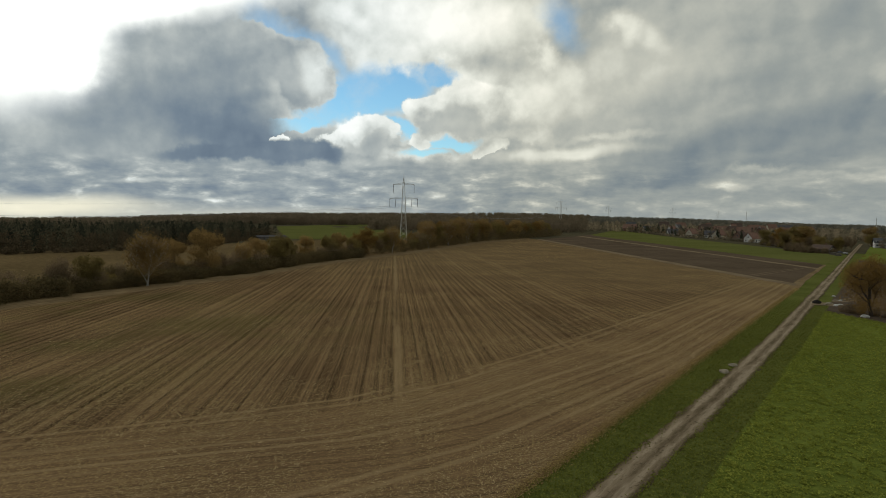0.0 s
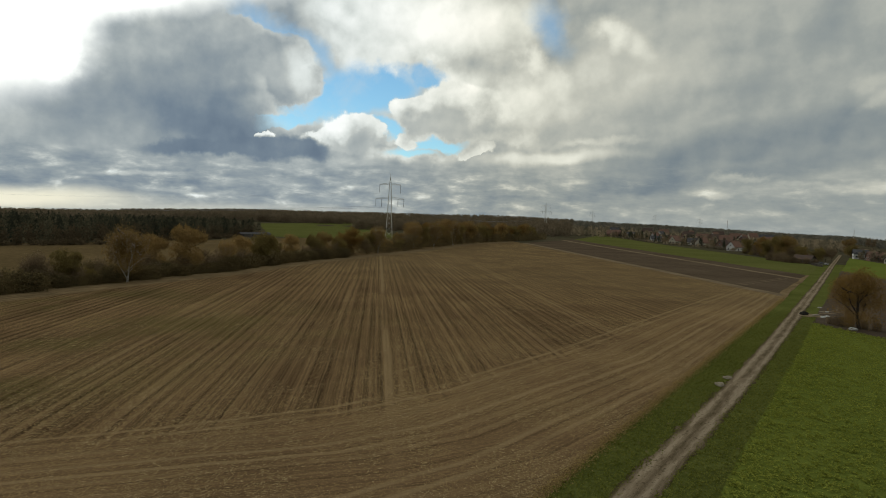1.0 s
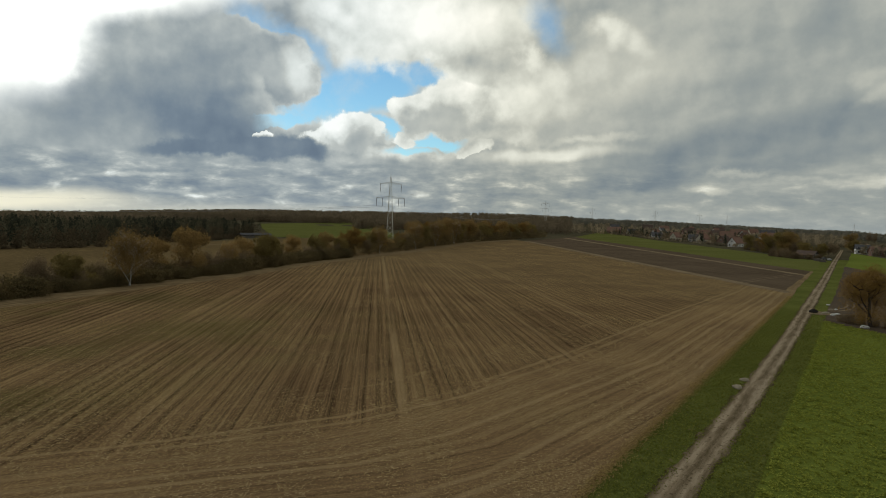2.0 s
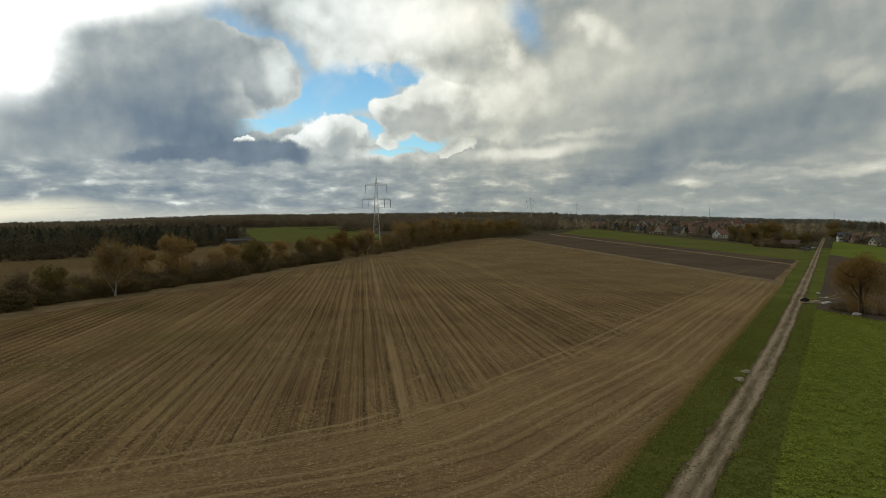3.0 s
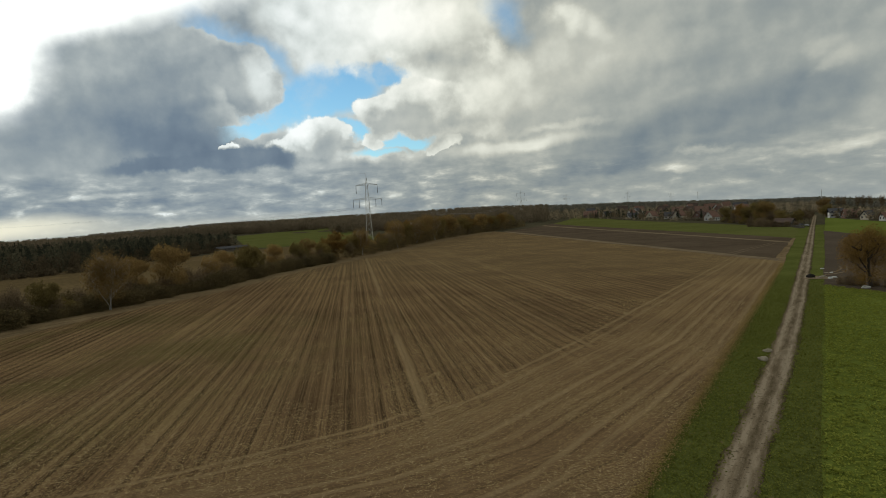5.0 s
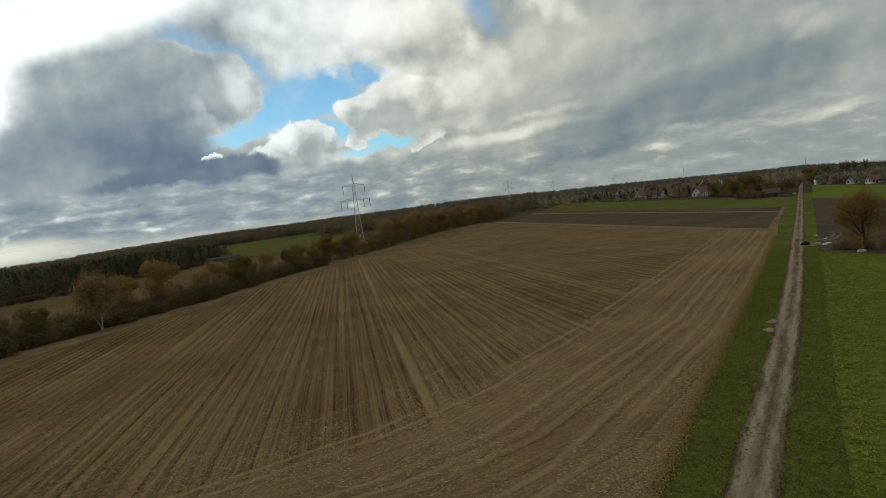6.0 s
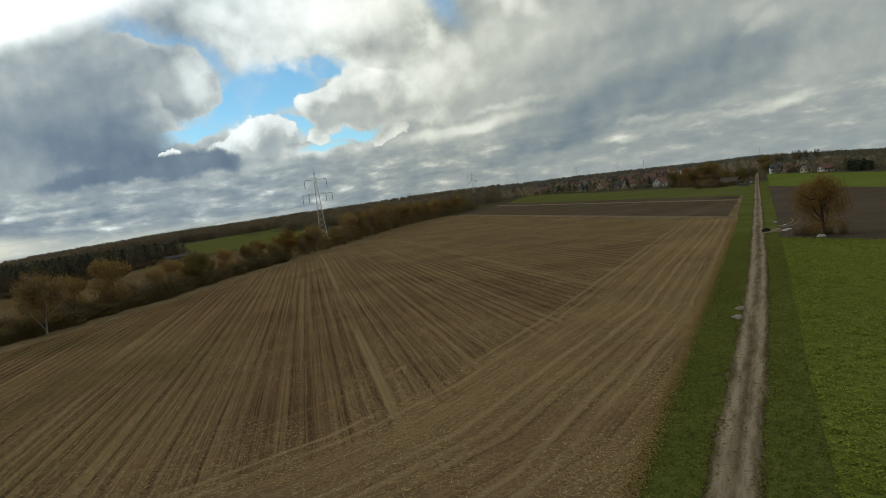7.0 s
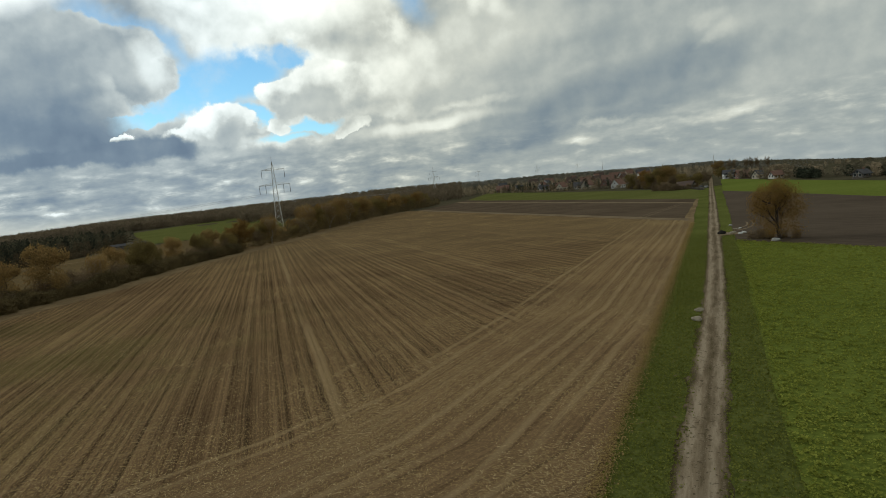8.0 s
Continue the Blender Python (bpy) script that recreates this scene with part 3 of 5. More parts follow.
def bars(pairs, r, sides=4):
    """Struts between pairs of points."""
    V, F = [], []
    for p, q in pairs:
        p, q = Vector(p), Vector(q)
        d = (q - p).normalized()
        u = d.orthogonal().normalized()
        w = d.cross(u)
        b = len(V)
        for e in (p, q):
            for k in range(sides):
                a = 2 * math.pi * (k + 0.5) / sides
                V.append(e + r * (math.cos(a) * u + math.sin(a) * w))
        for k in range(sides):
            F.append([b + k, b + (k + 1) % sides, b + sides + (k + 1) % sides, b + sides + k])
        F += [[b + k for k in range(sides)][::-1], [b + sides + k for k in range(sides)]]
    return V, F


def tube(V, F, pts, radii, sides=5):
    b = len(V)
    for i, p in enumerate(pts):
        d = (pts[min(i + 1, len(pts) - 1)] - pts[max(i - 1, 0)]).normalized()
        u = d.cross(Vector((0.3, 0.9, 0.1))).normalized()
        w = d.cross(u)
        for k in range(sides):
            a = 2 * math.pi * k / sides
            V.append(p + radii[i] * (math.cos(a) * u + math.sin(a) * w))
    for i in range(len(pts) - 1):
        for k in range(sides):
            F.append([b + i * sides + k, b + i * sides + (k + 1) % sides, b + (i + 1) * sides + (k + 1) % sides, b + (i + 1) * sides + k])


def leaf_quads(rng, pts, size, droop=0.0, flat=0.0):
    """Small bent leaf clumps, one quad each, turned at random, at the points."""
    n = len(pts)
    a = rng.normal(size=(n, 3))
    a[:, 2] += flat
    a /= np.linalg.norm(a, axis=1)[:, None]
    b = rng.normal(size=(n, 3))
    b[:, 2] -= droop
    b -= (a * b).sum(1)[:, None] * a
    b /= np.linalg.norm(b, axis=1)[:, None]
    c = np.cross(a, b)
    s = (size * rng.uniform(0.6, 1.4, n))[:, None]
    V = np.stack([pts - s * b * 0.55, pts + s * c * 0.45 + a * s * 0.12, pts + s * b * 0.55, pts - s * c * 0.45 + a * s * 0.12], 1).reshape(-1, 3)
    return V, np.arange(4 * n).reshape(-1, 4)


# ---------------------------------------------------------------- land
def land(x, y):
    """Height of the land: level round the fields, rising to wooded hills in the north-west, sinking in the east and west."""
    r = math.hypot(x, y - 100)
    t = min(max((r - 520) / 1500, 0), 1)
    t = t * t * (3 - 2 * t)
    az = math.degrees(math.atan2(x, y))
    hs = float(np.interp(az, [-180, -80, -68, -60, -53, -45, -38, -30, -21, -12, -8, 0, 3, 6, 10, 14, 40, 180], [-25, -15, 0, 10, 20, 22, 27, 30, 24, 15, 11, 2, -18, -42, -75, -100, -100, -25]))
    return t * (hs + 3.0 * noise.noise((x / 300, y / 300, 3)))


def ground_sheet():
    rings = [0, 40, 90, 150, 220, 300, 400, 520, 650, 800, 1000, 1250, 1500, 1800, 2200, 2800, 3600, 4900]
    n = 120
    V, F = [(0, 100, -0.12)], []
    for r in rings[1:]:
        for k in range(n):
            x, y = r * math.sin(2 * math.pi * k / n), 100 + r * math.cos(2 * math.pi * k / n)
            V.append((x, y, land(x, y) - 0.12))
    for k in range(n):
        F.append([0, 1 + (k + 1) % n, 1 + k])
        for i in range(len(rings) - 2):
            a, b = 1 + i * n, 1 + (i + 1) * n
            F.append([a + k, a + (k + 1) % n, b + (k + 1) % n, b + k])
    return tagged(new("ground", mesh_from("ground", V, F, M_LAND, True)), "dull brown-green farmland running out to the wooded horizon", "ground", kind="structure")


def sheet(name, corners, nu, nv, lift, mat, label, category, wobble=0.0, relief=None):
    """A patch of land between four corners, laid on the ground, with an uneven rim."""
    a, b, c, d = [Vector((*p, 0)) for p in corners]
    V, F = [], []
    for j in range(nv + 1):
        for i in range(nu + 1):
            u, v = i / nu, j / nv
            p = (a * (1 - u) + b * u) * (1 - v) + (d * (1 - u) + c * u) * v
            if wobble and (i in (0, nu) or j in (0, nv)):
                p += wobble * Vector((noise.noise((p.x * 0.07, p.y * 0.07, 1)), noise.noise((p.x * 0.07, p.y * 0.07, 7)), 0))
            z = land(p.x, p.y) + lift + (relief(p.x, p.y) if relief else 0)
            V.append((p.x, p.y, z))
    w = nu + 1
    for j in range(nv):
        for i in range(nu):
            F.append([j * w + i, j * w + i + 1, (j + 1) * w + i + 1, (j + 1) * w + i])
    return tagged(new(name, mesh_from(name, V, F, mat, True)), label, category, kind="structure")


ground_sheet()

def clods(x, y):
    return 0.05 * noise.noise((x * 0.9, y * 0.9, 0)) + 0.03 * noise.noise((x * 2.3, y * 2.3, 5))


def ridged_field():
    """The harvested field: low drill ridges every 1.1 m, leaning to the west of the track."""
    along, across = Vector((-ROW_X, ROW_Y, 0)), Vector((ROW_Y, ROW_X, 0))
    hedge = [(-109, 0), (-121, 45), (-130.5, 75), (-139.5, 110), (-160, 158), (-176, 212), (-192, 268), (-214, 330), (-238, 395), (-258, 505)]

    def west(y):
        return float(np.interp(y, [p[1] for p in hedge], [p[0] for p in hedge])) if y > 0 else -112 + y * -0.25
    V, F = [], []
    s = -178.0
    cols = []
    uneven = random.Random(5)
    while s < 152:
        # each ridge runs from the headland to the hedge or the ploughed ground
        gap = 1.1 * uneven.uniform(0.65, 1.35)
        cols.append((s, s + gap / 2, uneven.uniform(0.1, 1.3)))
        s += gap
    for s0, s1, k in cols:
        for lo, hi, z0, z1 in ((s0, s1, -0.015, 0.02 * k), (s1, 2 * s1 - s0, 0.02 * k, -0.015)):
            m = (lo + hi) / 2
            first = max((across.x * m + 19.0) / ROW_X, (-60 - across.y * m) / ROW_Y)
            while across.x * m - ROW_X * first > line_x(LINE_A, across.y * m + ROW_Y * first) - 0.5 and first < 600:
                first += 0.5                                 # where the row leaves the headland
            last = first
            while last < 620:
                q = across * m + along * last
                if q.x < west(q.y) - 1.0 or q.y > 190 - (q.x + 6) * 1.305:
                    break
                last += 1.0
            n = max(int((last - first) / 8), 1)
            if last - first < 2:
                continue
            for i in range(n + 1):
                t = first + (last - first) * i / n
                p, q = across * lo + along * t, across * hi + along * t
                wob = 0.12 * noise.noise((lo * 3, t * 0.06, 2))
                fade = 0.0 if i in (0, n) else 1.0
                V.append((p.x + wob, p.y, 0.06 * fade + fade * (z0 + 0.02 * noise.noise((p.x, p.y, 0)))))
                V.append((q.x + wob, q.y, 0.06 * fade + fade * (z1 + 0.02 * noise.noise((q.x, q.y, 0)))))
                if i:
                    b = len(V)
                    F.append([b - 4, b - 3, b - 1, b - 2])
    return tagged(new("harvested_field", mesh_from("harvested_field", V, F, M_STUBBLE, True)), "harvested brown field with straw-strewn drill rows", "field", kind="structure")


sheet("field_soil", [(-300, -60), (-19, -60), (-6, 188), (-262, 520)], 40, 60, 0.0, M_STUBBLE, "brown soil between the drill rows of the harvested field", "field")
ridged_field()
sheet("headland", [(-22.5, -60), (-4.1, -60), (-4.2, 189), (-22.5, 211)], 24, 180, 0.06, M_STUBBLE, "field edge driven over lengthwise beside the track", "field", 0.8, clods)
sheet("ploughed_field", [(-238, 494), (-5.0, 188), (-5.5, 292), (-270, 690)], 40, 60, 0.05, M_PLOUGH, "dark ploughed field with a pale wheel line", "field", 1.6)
sheet("pale_strip", [(-238, 489), (-6, 187), (-6, 194), (-238, 499)], 60, 1, 0.09, M_PALE, "pale dry strip between stubble and ploughed soil", "field edge", 0.8)
sheet("pale_strip", [(-262, 634), (-6, 262), (-6, 268), (-262, 646)], 60, 1, 0.09, M_PALE, "pale dry wheel line along the ploughed field", "field edge", 0.8)
sheet("headland", [(-7.0, 187), (-4.4, 187), (-5.0, 292), (-6.0, 292)], 4, 100, 0.085, M_EDGE, "straw-covered strip at the end of the ploughed field", "field edge", 0.5)
sheet("track_spur", [(1.7, 145.5), (6.5, 147.0), (6.5, 150.0), (1.6, 153.5)], 8, 8, 0.115, M_PALE, "short sandy spur from the track to the rubble", "track", 0.7)
for x0 in (-15.5, -17.4):
    sheet("wheel_line", [(x0 - 4, 200 + (-x0 - 6) * 1.305), (x0 - 3.5, 200 + (-x0 - 6) * 1.305), (x0 + 5.4, 262), (x0 + 5.0, 262)], 1, 20, 0.10, M_PALE, "pale wheel line across the end of the ploughed field", "wheel marks", 0.3)
sheet("pasture", [(-270, 690), (-5.5, 292), (-6.5, 395), (-340, 985)], 30, 30, 0.06, M_MEADOW, "short green pasture in front of the village", "meadow", 1.0)
sheet("verge", [(-5.0, -60), (0.0, -60), (0.0, 420), (-8.2, 420)], 10, 240, 0.02, M_GRASS, "dark green grass verge beside the dirt track", "verge", 0.0, lambda x, y: 0.4 * clods(x, y))
sheet("verge", [(0.0, -60), (5.6, -60), (6.0, 420), (0.0, 420)], 10, 240, 0.02, M_GRASS, "mown green verge between track and crop", "verge", 0.0, lambda x, y: 0.4 * clods(x, y))
sheet("crop_field", [(4.8, -60), (140, -60), (140, 0), (4.8, 137.5)], 60, 90, 0.09, M_CROP, "green young catch crop in a level field", "field", 0.3, clods)
sheet("ploughed_field", [(4.9, 136.5), (60, 80), (72, 137), (4.7, 346)], 24, 40, 0.10, M_PLOUGH_R, "dark bare ploughed field beyond the oak", "field", 0.5)
sheet("pasture", [(4.7, 346), (72, 137), (100, 150), (5.5, 550)], 24, 40, 0.08, M_WHEAT, "bright green winter wheat strip before the houses", "meadow", 0.5)
sheet("rough_meadow", [(-290, -40), (-116, -40), (-165, 150), (-310, 170)], 30, 30, 0.05, M_ROUGH, "withered brown meadow behind the hedgerow", "meadow", 3)
sheet("rough_meadow", [(-310, 170), (-165, 150), (-230, 350), (-350, 330)], 30, 30, 0.06, M_ROUGH, "withered brown meadow behind the hedgerow", "meadow", 3)
sheet("pasture", [(-372, 322), (-285, 385), (-812, 952), (-745, 610)], 20, 40, 0.15, M_MEADOW, "green field between conifers and far woods", "meadow", 4)

sheet("meadow_path", [(-298, 90), (-295.5, 90), (-284, 215), (-286.5, 215)], 1, 40, 0.12, M_PALE, "pale path along the far side of the meadow", "path", 1.0)
sheet("meadow_path", [(-286.5, 215), (-284, 215), (-299, 282), (-301.5, 282)], 1, 30, 0.12, M_PALE, "pale path along the far side of the meadow", "path", 1.0)

TRACK = [(-60, -0.6), (10, -0.2), (35, 0.3), (50, 0.6), (70, 0.95), (100, 1.2), (150, 0.95), (250, 0.4), (400, -0.8), (620, -2.0)]


def track_x(y):
    return float(np.interp(y, [p[0] for p in TRACK], [p[1] for p in TRACK]))


def dirt_track():
    """Two worn wheel lanes, a little sunken, and a crown between them."""
    V, F = [], []
    prof = [(-1.38, 0.04, 0.0), (-1.12, 0.09, 0.35), (-0.85, 0.085, 0.85), (-0.62, 0.08, 1.0), (-0.40, 0.10, 0.72), (-0.15, 0.125, 0.48), (0.0, 0.13, 0.42), (0.15, 0.125, 0.48),
            (0.40, 0.10, 0.72), (0.62, 0.08, 1.0), (0.85, 0.085, 0.85), (1.12, 0.09, 0.35), (1.38, 0.04, 0.0)]
    ys = list(np.arange(-60, 200, 0.8)) + list(np.arange(200, 620, 4))
    worn = []
    for y in ys:
        c = track_x(y) + 0.12 * noise.noise((0, y * 0.08, 6))
        for k, (dx, z, w) in enumerate(prof):
            rim = (0.5 * noise.noise((y * 0.3, k * 5, 4)) + 0.4 * noise.noise((y * 0.9, k * 5, 4))) if k in (0, len(prof) - 1) else 0.05 * noise.noise((y * 0.3, k * 5, 4))
            V.append((c + dx + rim, y, z + 0.03 * noise.noise((dx * 3, y * 0.8, 9))))
            worn.append(w)
    w = len(prof)
    for j in range(len(ys) - 1):
        for i in range(w - 1):
            F.append([j * w + i, j * w + i + 1, (j + 1) * w + i + 1, (j + 1) * w + i])
    me = mesh_from("dirt_track", V, F, M_TRACK, True)
    me.attributes.new("lane", "FLOAT", "POINT").data.foreach_set("value", worn)
    return tagged(new("dirt_track", me), "pale rutted dirt track running straight to the village", "track", kind="structure")


dirt_track()


# ---------------------------------------------------------------- trees
def make_tree(seed, tall, wide, stem, leaves, size, leaf_mat, bark_mat, label, name="tree", low=0.25, stems=1, first=0.25, group="trees of the hedgerow", filled=0.22, belly=0.53):
    """A tapered trunk that forks into limbs and twigs, and a loose crown of small leaf clumps round the twigs."""
    rng = np.random.default_rng(seed)
    rnd = random.Random(seed)
    V, F, tips = [], [], []

    def grow(p, d, length, r, level):
        pts, radii = [p.copy()], [r]
        n = 4 if level < 2 else 3
        for i in range(n):
            d = (d + Vector((rnd.gauss(0, 0.16), rnd.gauss(0, 0.16), rnd.gauss(0.05, 0.08)))).normalized()
            p = p + d * length / n
            pts.append(p.copy())
            radii.append(r * (1 - 0.62 * (i + 1) / n))
        tube(V, F, pts, radii, 6 if level == 0 else (4 if level == 1 else 3))
        if level >= 2:
            tips.extend([pts[1], pts[2], pts[-1]])
        if level == 3:
            return
        kids = (7, 5, 4)[level]
        for k in range(kids):
            i = rnd.uniform(first if level == 0 else 0.3, 1.0) * n
            q = pts[int(i)].lerp(pts[min(int(i) + 1, n)], i - int(i))
            a = 2 * math.pi * (k + rnd.uniform(-0.3, 0.3)) / kids
            side = Vector((math.cos(a), math.sin(a), rnd.uniform(0.1, 0.7)))
            nd = (d * rnd.uniform(0.2, 0.6) + side).normalized()
            grow(q, nd, length * rnd.uniform(0.5, 0.72), max(r * rnd.uniform(0.3, 0.45), 0.02), level + 1)

    for s in range(stems):
        lean = Vector((rnd.gauss(0, 0.12), rnd.gauss(0, 0.12), 1)).normalized()
        grow(Vector((rnd.gauss(0, 0.3) * (stems > 1), rnd.gauss(0, 0.3) * (stems > 1), -0.2)), lean, tall * 0.62, stem, 0)
    base = np.array([tuple(t) for t in tips])
    # fit limbs and crown to the wanted height and spread
    top, spread = base[:, 2].max(), np.percentile(np.hypot(base[:, 0], base[:, 1]), 96)
    k = np.array([wide / 2 / spread, wide / 2 / spread, tall * 0.95 / top])
    base = base * k
    VV = np.array([tuple(v) for v in V]) * k

    def domed(p):
        """Draws in what would stick out of a rounded crown."""
        h = np.clip((p[:, 2] / tall - 0.45) / 0.55, 0, 1)
        r = np.hypot(p[:, 0], p[:, 1]) + 1e-6
        f = np.minimum(1, wide / 2 * np.sqrt(np.clip(1 - 0.94 * h ** 2, 0.02, 1)) * (1 + 0.15 * np.sin(3 * np.arctan2(p[:, 1], p[:, 0]) + seed)) / r)
        return p * np.stack([f, f, np.ones_like(f)], 1)
    base, VV = domed(base), domed(VV)
    base = base[base[:, 2] > tall * low]
    pts = base[rng.integers(0, len(base), leaves)] + rng.normal(size=(leaves, 3)) * np.array([wide, wide, tall * 0.8]) * 0.045
    # a rounder outline: part of the leaves fills clumps inside an egg-shaped crown
    m = int(leaves * filled)
    u = rng.normal(size=(60, 3))
    u /= np.linalg.norm(u, axis=1)[:, None]
    mid = u * (rng.random((60, 1)) ** 0.4) * np.array([wide * 0.40, wide * 0.40, tall * 0.40]) + np.array([0, 0, tall * belly])
    pts[:m] = mid[rng.integers(0, 60, m)] + rng.normal(size=(m, 3)) * np.array([wide, wide, tall]) * 0.055
    pts = domed(pts)
    pts[:, 2] = np.maximum(pts[:, 2], tall * low * (0.3 + 0.7 * rng.random(leaves)))
    tree = thing(name, label, "tree", group)
    part("trunk", VV, F, bark_mat, tree, smooth_faces=True)
    LV, LF = leaf_quads(rng, pts, size, 0.3)
    part("crown", LV, LF, leaf_mat, tree)
    return tree


def make_bush(seed, tall, wide, leaves, size, mat, label):
    """Several thin stems in a loose heap of leaves and twigs."""
    rng = np.random.default_rng(seed)
    rnd = random.Random(seed)
    V, F = [], []
    for s in range(9):
        a = rnd.uniform(0, 6.28)
        tip = Vector((math.cos(a) * wide * 0.38, math.sin(a) * wide * 0.38, tall * rnd.uniform(0.5, 0.95)))
        tube(V, F, [Vector((0, 0, -0.1)), tip * 0.5 + Vector((0, 0, tall * 0.12)), tip], [0.07, 0.04, 0.015], 3)
    u = rng.normal(size=(leaves, 3))
    u /= np.linalg.norm(u, axis=1)[:, None]
    rad = rng.uniform(0.35, 1.0, leaves) ** 0.5
    lump = 1 + 0.28 * np.sin(u[:, 0] * 5 + seed) * np.cos(u[:, 1] * 4 + seed) + 0.12 * rng.normal(size=leaves)
    pts = u * (rad * lump)[:, None] * np.array([wide / 2, wide / 2, tall * 0.62])
    pts[:, 2] = np.abs(pts[:, 2] + tall * 0.28)
    bush = thing("bush", label, "bush", "bushes of the hedgerow")
    part("stems", V, F, M_BARK, bush)
    LV, LF = leaf_quads(rng, pts, size, 0.2)
    part("foliage", LV, LF, mat, bush)
    return bush


def plant(model, spots, seed=0):
    """Sets the model at the first spot and copies at the others: x, y, size, squash."""
    rnd = random.Random(seed)
    for n, (x, y, k, sq) in enumerate(spots):
        m = Matrix.Translation((x, y, land(x, y))) @ Matrix.Rotation(rnd.uniform(0, 6.28), 4, "Z") @ Matrix.Diagonal((k * sq, k * sq, k, 1))
        if n == 0:
            model.matrix_basis = m
        else:
            copy_thing(model, m)



def hedge_margin():
    """A strip of even soil turned beside the hedgerow, where the rows end."""
    pts = [(-20, -104), (0, -109), (45, -121), (75, -130.5), (110, -139.5), (158, -160), (212, -176), (268, -192), (330, -214), (395, -238), (505, -258)]
    V, F = [], []
    ys = np.arange(-20, 500, 4.0)
    for y in ys:
        x = float(np.interp(y, [p[0] for p in pts], [p[1] for p in pts]))
        for k, dx in enumerate((-1.5, 2.0, 5.0, 8.5)):
            V.append((x + dx + 0.5 * noise.noise((y * 0.2, k * 3, 1)), y, 0.115 if k < 3 else 0.07))
    for j in range(len(ys) - 1):
        for i in range(3):
            F.append([j * 4 + i, j * 4 + i + 1, j * 4 + i + 5, j * 4 + i + 4])
    tagged(new("field_margin", mesh_from("field_margin", V, F, M_EDGE, True)), "even brown soil strip along the hedgerow", "field edge", kind="structure")


hedge_margin()


def wheel_marks():
    """Two pale curved wheel marks that leave the track beyond the rubble."""
    V, F = [], []
    for off in (0.0, 1.7):
        for i in range(25):
            a = math.pi * (0.02 + 0.62 * i / 24)
            for r in (6.0 - off, 6.55 - off):
                V.append((4.6 + r * math.sin(a) * 0.75, 165 - r * math.cos(a) * 2.2 + 3, 0.125))
            if i:
                b = len(V)
                F.append([b - 4, b - 3, b - 1, b - 2])
    tagged(new("wheel_marks", mesh_from("wheel_marks", V, F, M_PALE, True)), "pale curved wheel marks on the ploughed soil", "wheel marks", kind="structure")


wheel_marks()
oak = make_tree(14, 11.8, 11.8, 0.46, 19000, 0.15, M_OAK, M_BARK, "broad old oak with golden-brown autumn leaves at the field corner", "oak_tree", 0.09, first=0.10, group="lone trees", filled=0.50, belly=0.44)
oak.matrix_basis = pose(12.0, 134.5, 0, 0, 0, 130)

birch = make_tree(21, 14.5, 12.0, 0.14, 8000, 0.30, M_OCHRE, M_BIRCH, "pale-stemmed birch with thin ochre leaves in the hedgerow", "birch_tree", 0.24, 3, first=0.22, filled=0.30, belly=0.50)
ochre = make_tree(22, 14.0, 13.5, 0.22, 8000, 0.32, M_OCHRE, M_BARK, "autumn tree with ochre leaves in the hedgerow", "hedgerow_tree", 0.03, first=0.10, filled=0.32, belly=0.45)
olive = make_tree(23, 11.5, 12.0, 0.20, 8000, 0.32, M_OLIVE, M_BARK, "round olive-brown tree in the hedgerow", "hedgerow_tree", 0.03, first=0.10, filled=0.32, belly=0.45)
slim = make_tree(24, 13.0, 9.0, 0.18, 5200, 0.26, M_TWIGS, M_BARK, "slender nearly bare grey-brown tree in the hedgerow", "hedgerow_tree", 0.03, first=0.10, filled=0.32, belly=0.45)
rusty = make_tree(25, 13.0, 13.0, 0.22, 8000, 0.34, M_OAK, M_BARK, "rust-coloured oak in the hedgerow", "hedgerow_tree", 0.03, first=0.10, filled=0.32, belly=0.45)
HEDGE = [(0, -109), (45, -121), (75, -130.5), (110, -139.5), (158, -160), (212, -176), (268, -192), (330, -214), (395, -238), (505, -258), (700, -290)]


def hedge_x(y):
    return float(np.interp(y, [p[0] for p in HEDGE], [p[1] for p in HEDGE]))


def along_hedge(rows):
    return [(hedge_x(y) - back, y, k, sq * (0.86 if y < 200 else 1.0)) for y, back, k, sq in rows]


plant(birch, along_hedge([(77, -1.2, 1.0, 1.0), (116, 4, 0.7, 1.0), (232, 4, 1.0, 0.9), (285, 5, 1.15, 0.9), (322, 4, 1.25, 0.9), (376, 5, 1.3, 0.9)]), 1)
plant(ochre, along_hedge([(101, 6, 1.0, 1.0), (93, 11, 0.8, 1.0), (128, 8, 0.75, 1.1), (160, 7, 0.75, 1.0), (186, 8, 0.8, 1.1), (245, 5, 0.5, 1.3), (294, 10, 1.2, 1.0), (352, 6, 1.4, 0.9), (392, 11, 1.3, 1.0), (420, 8, 1.35, 1.0), (462, 12, 1.3, 1.0), (500, 8, 1.3, 1.0), (576, 10, 1.3, 1.0)]), 2)
plant(olive, along_hedge([(137, 5, 1.0, 1.0), (148, 9, 0.85, 1.1), (66, 8, 0.7, 1.2), (176, 6, 0.9, 1.1), (195, 5, 0.8, 1.1), (228, 9, 1.0, 1.1), (262, 6, 0.55, 1.5), (300, 6, 1.25, 1.0), (342, 11, 1.4, 1.1), (385, 6, 1.45, 1.1), (428, 12, 1.4, 1.1), (455, 8, 1.4, 1.1), (512, 12, 1.4, 1.1), (540, 9, 1.4, 1.1), (600, 10, 1.4, 1.1)]), 3)
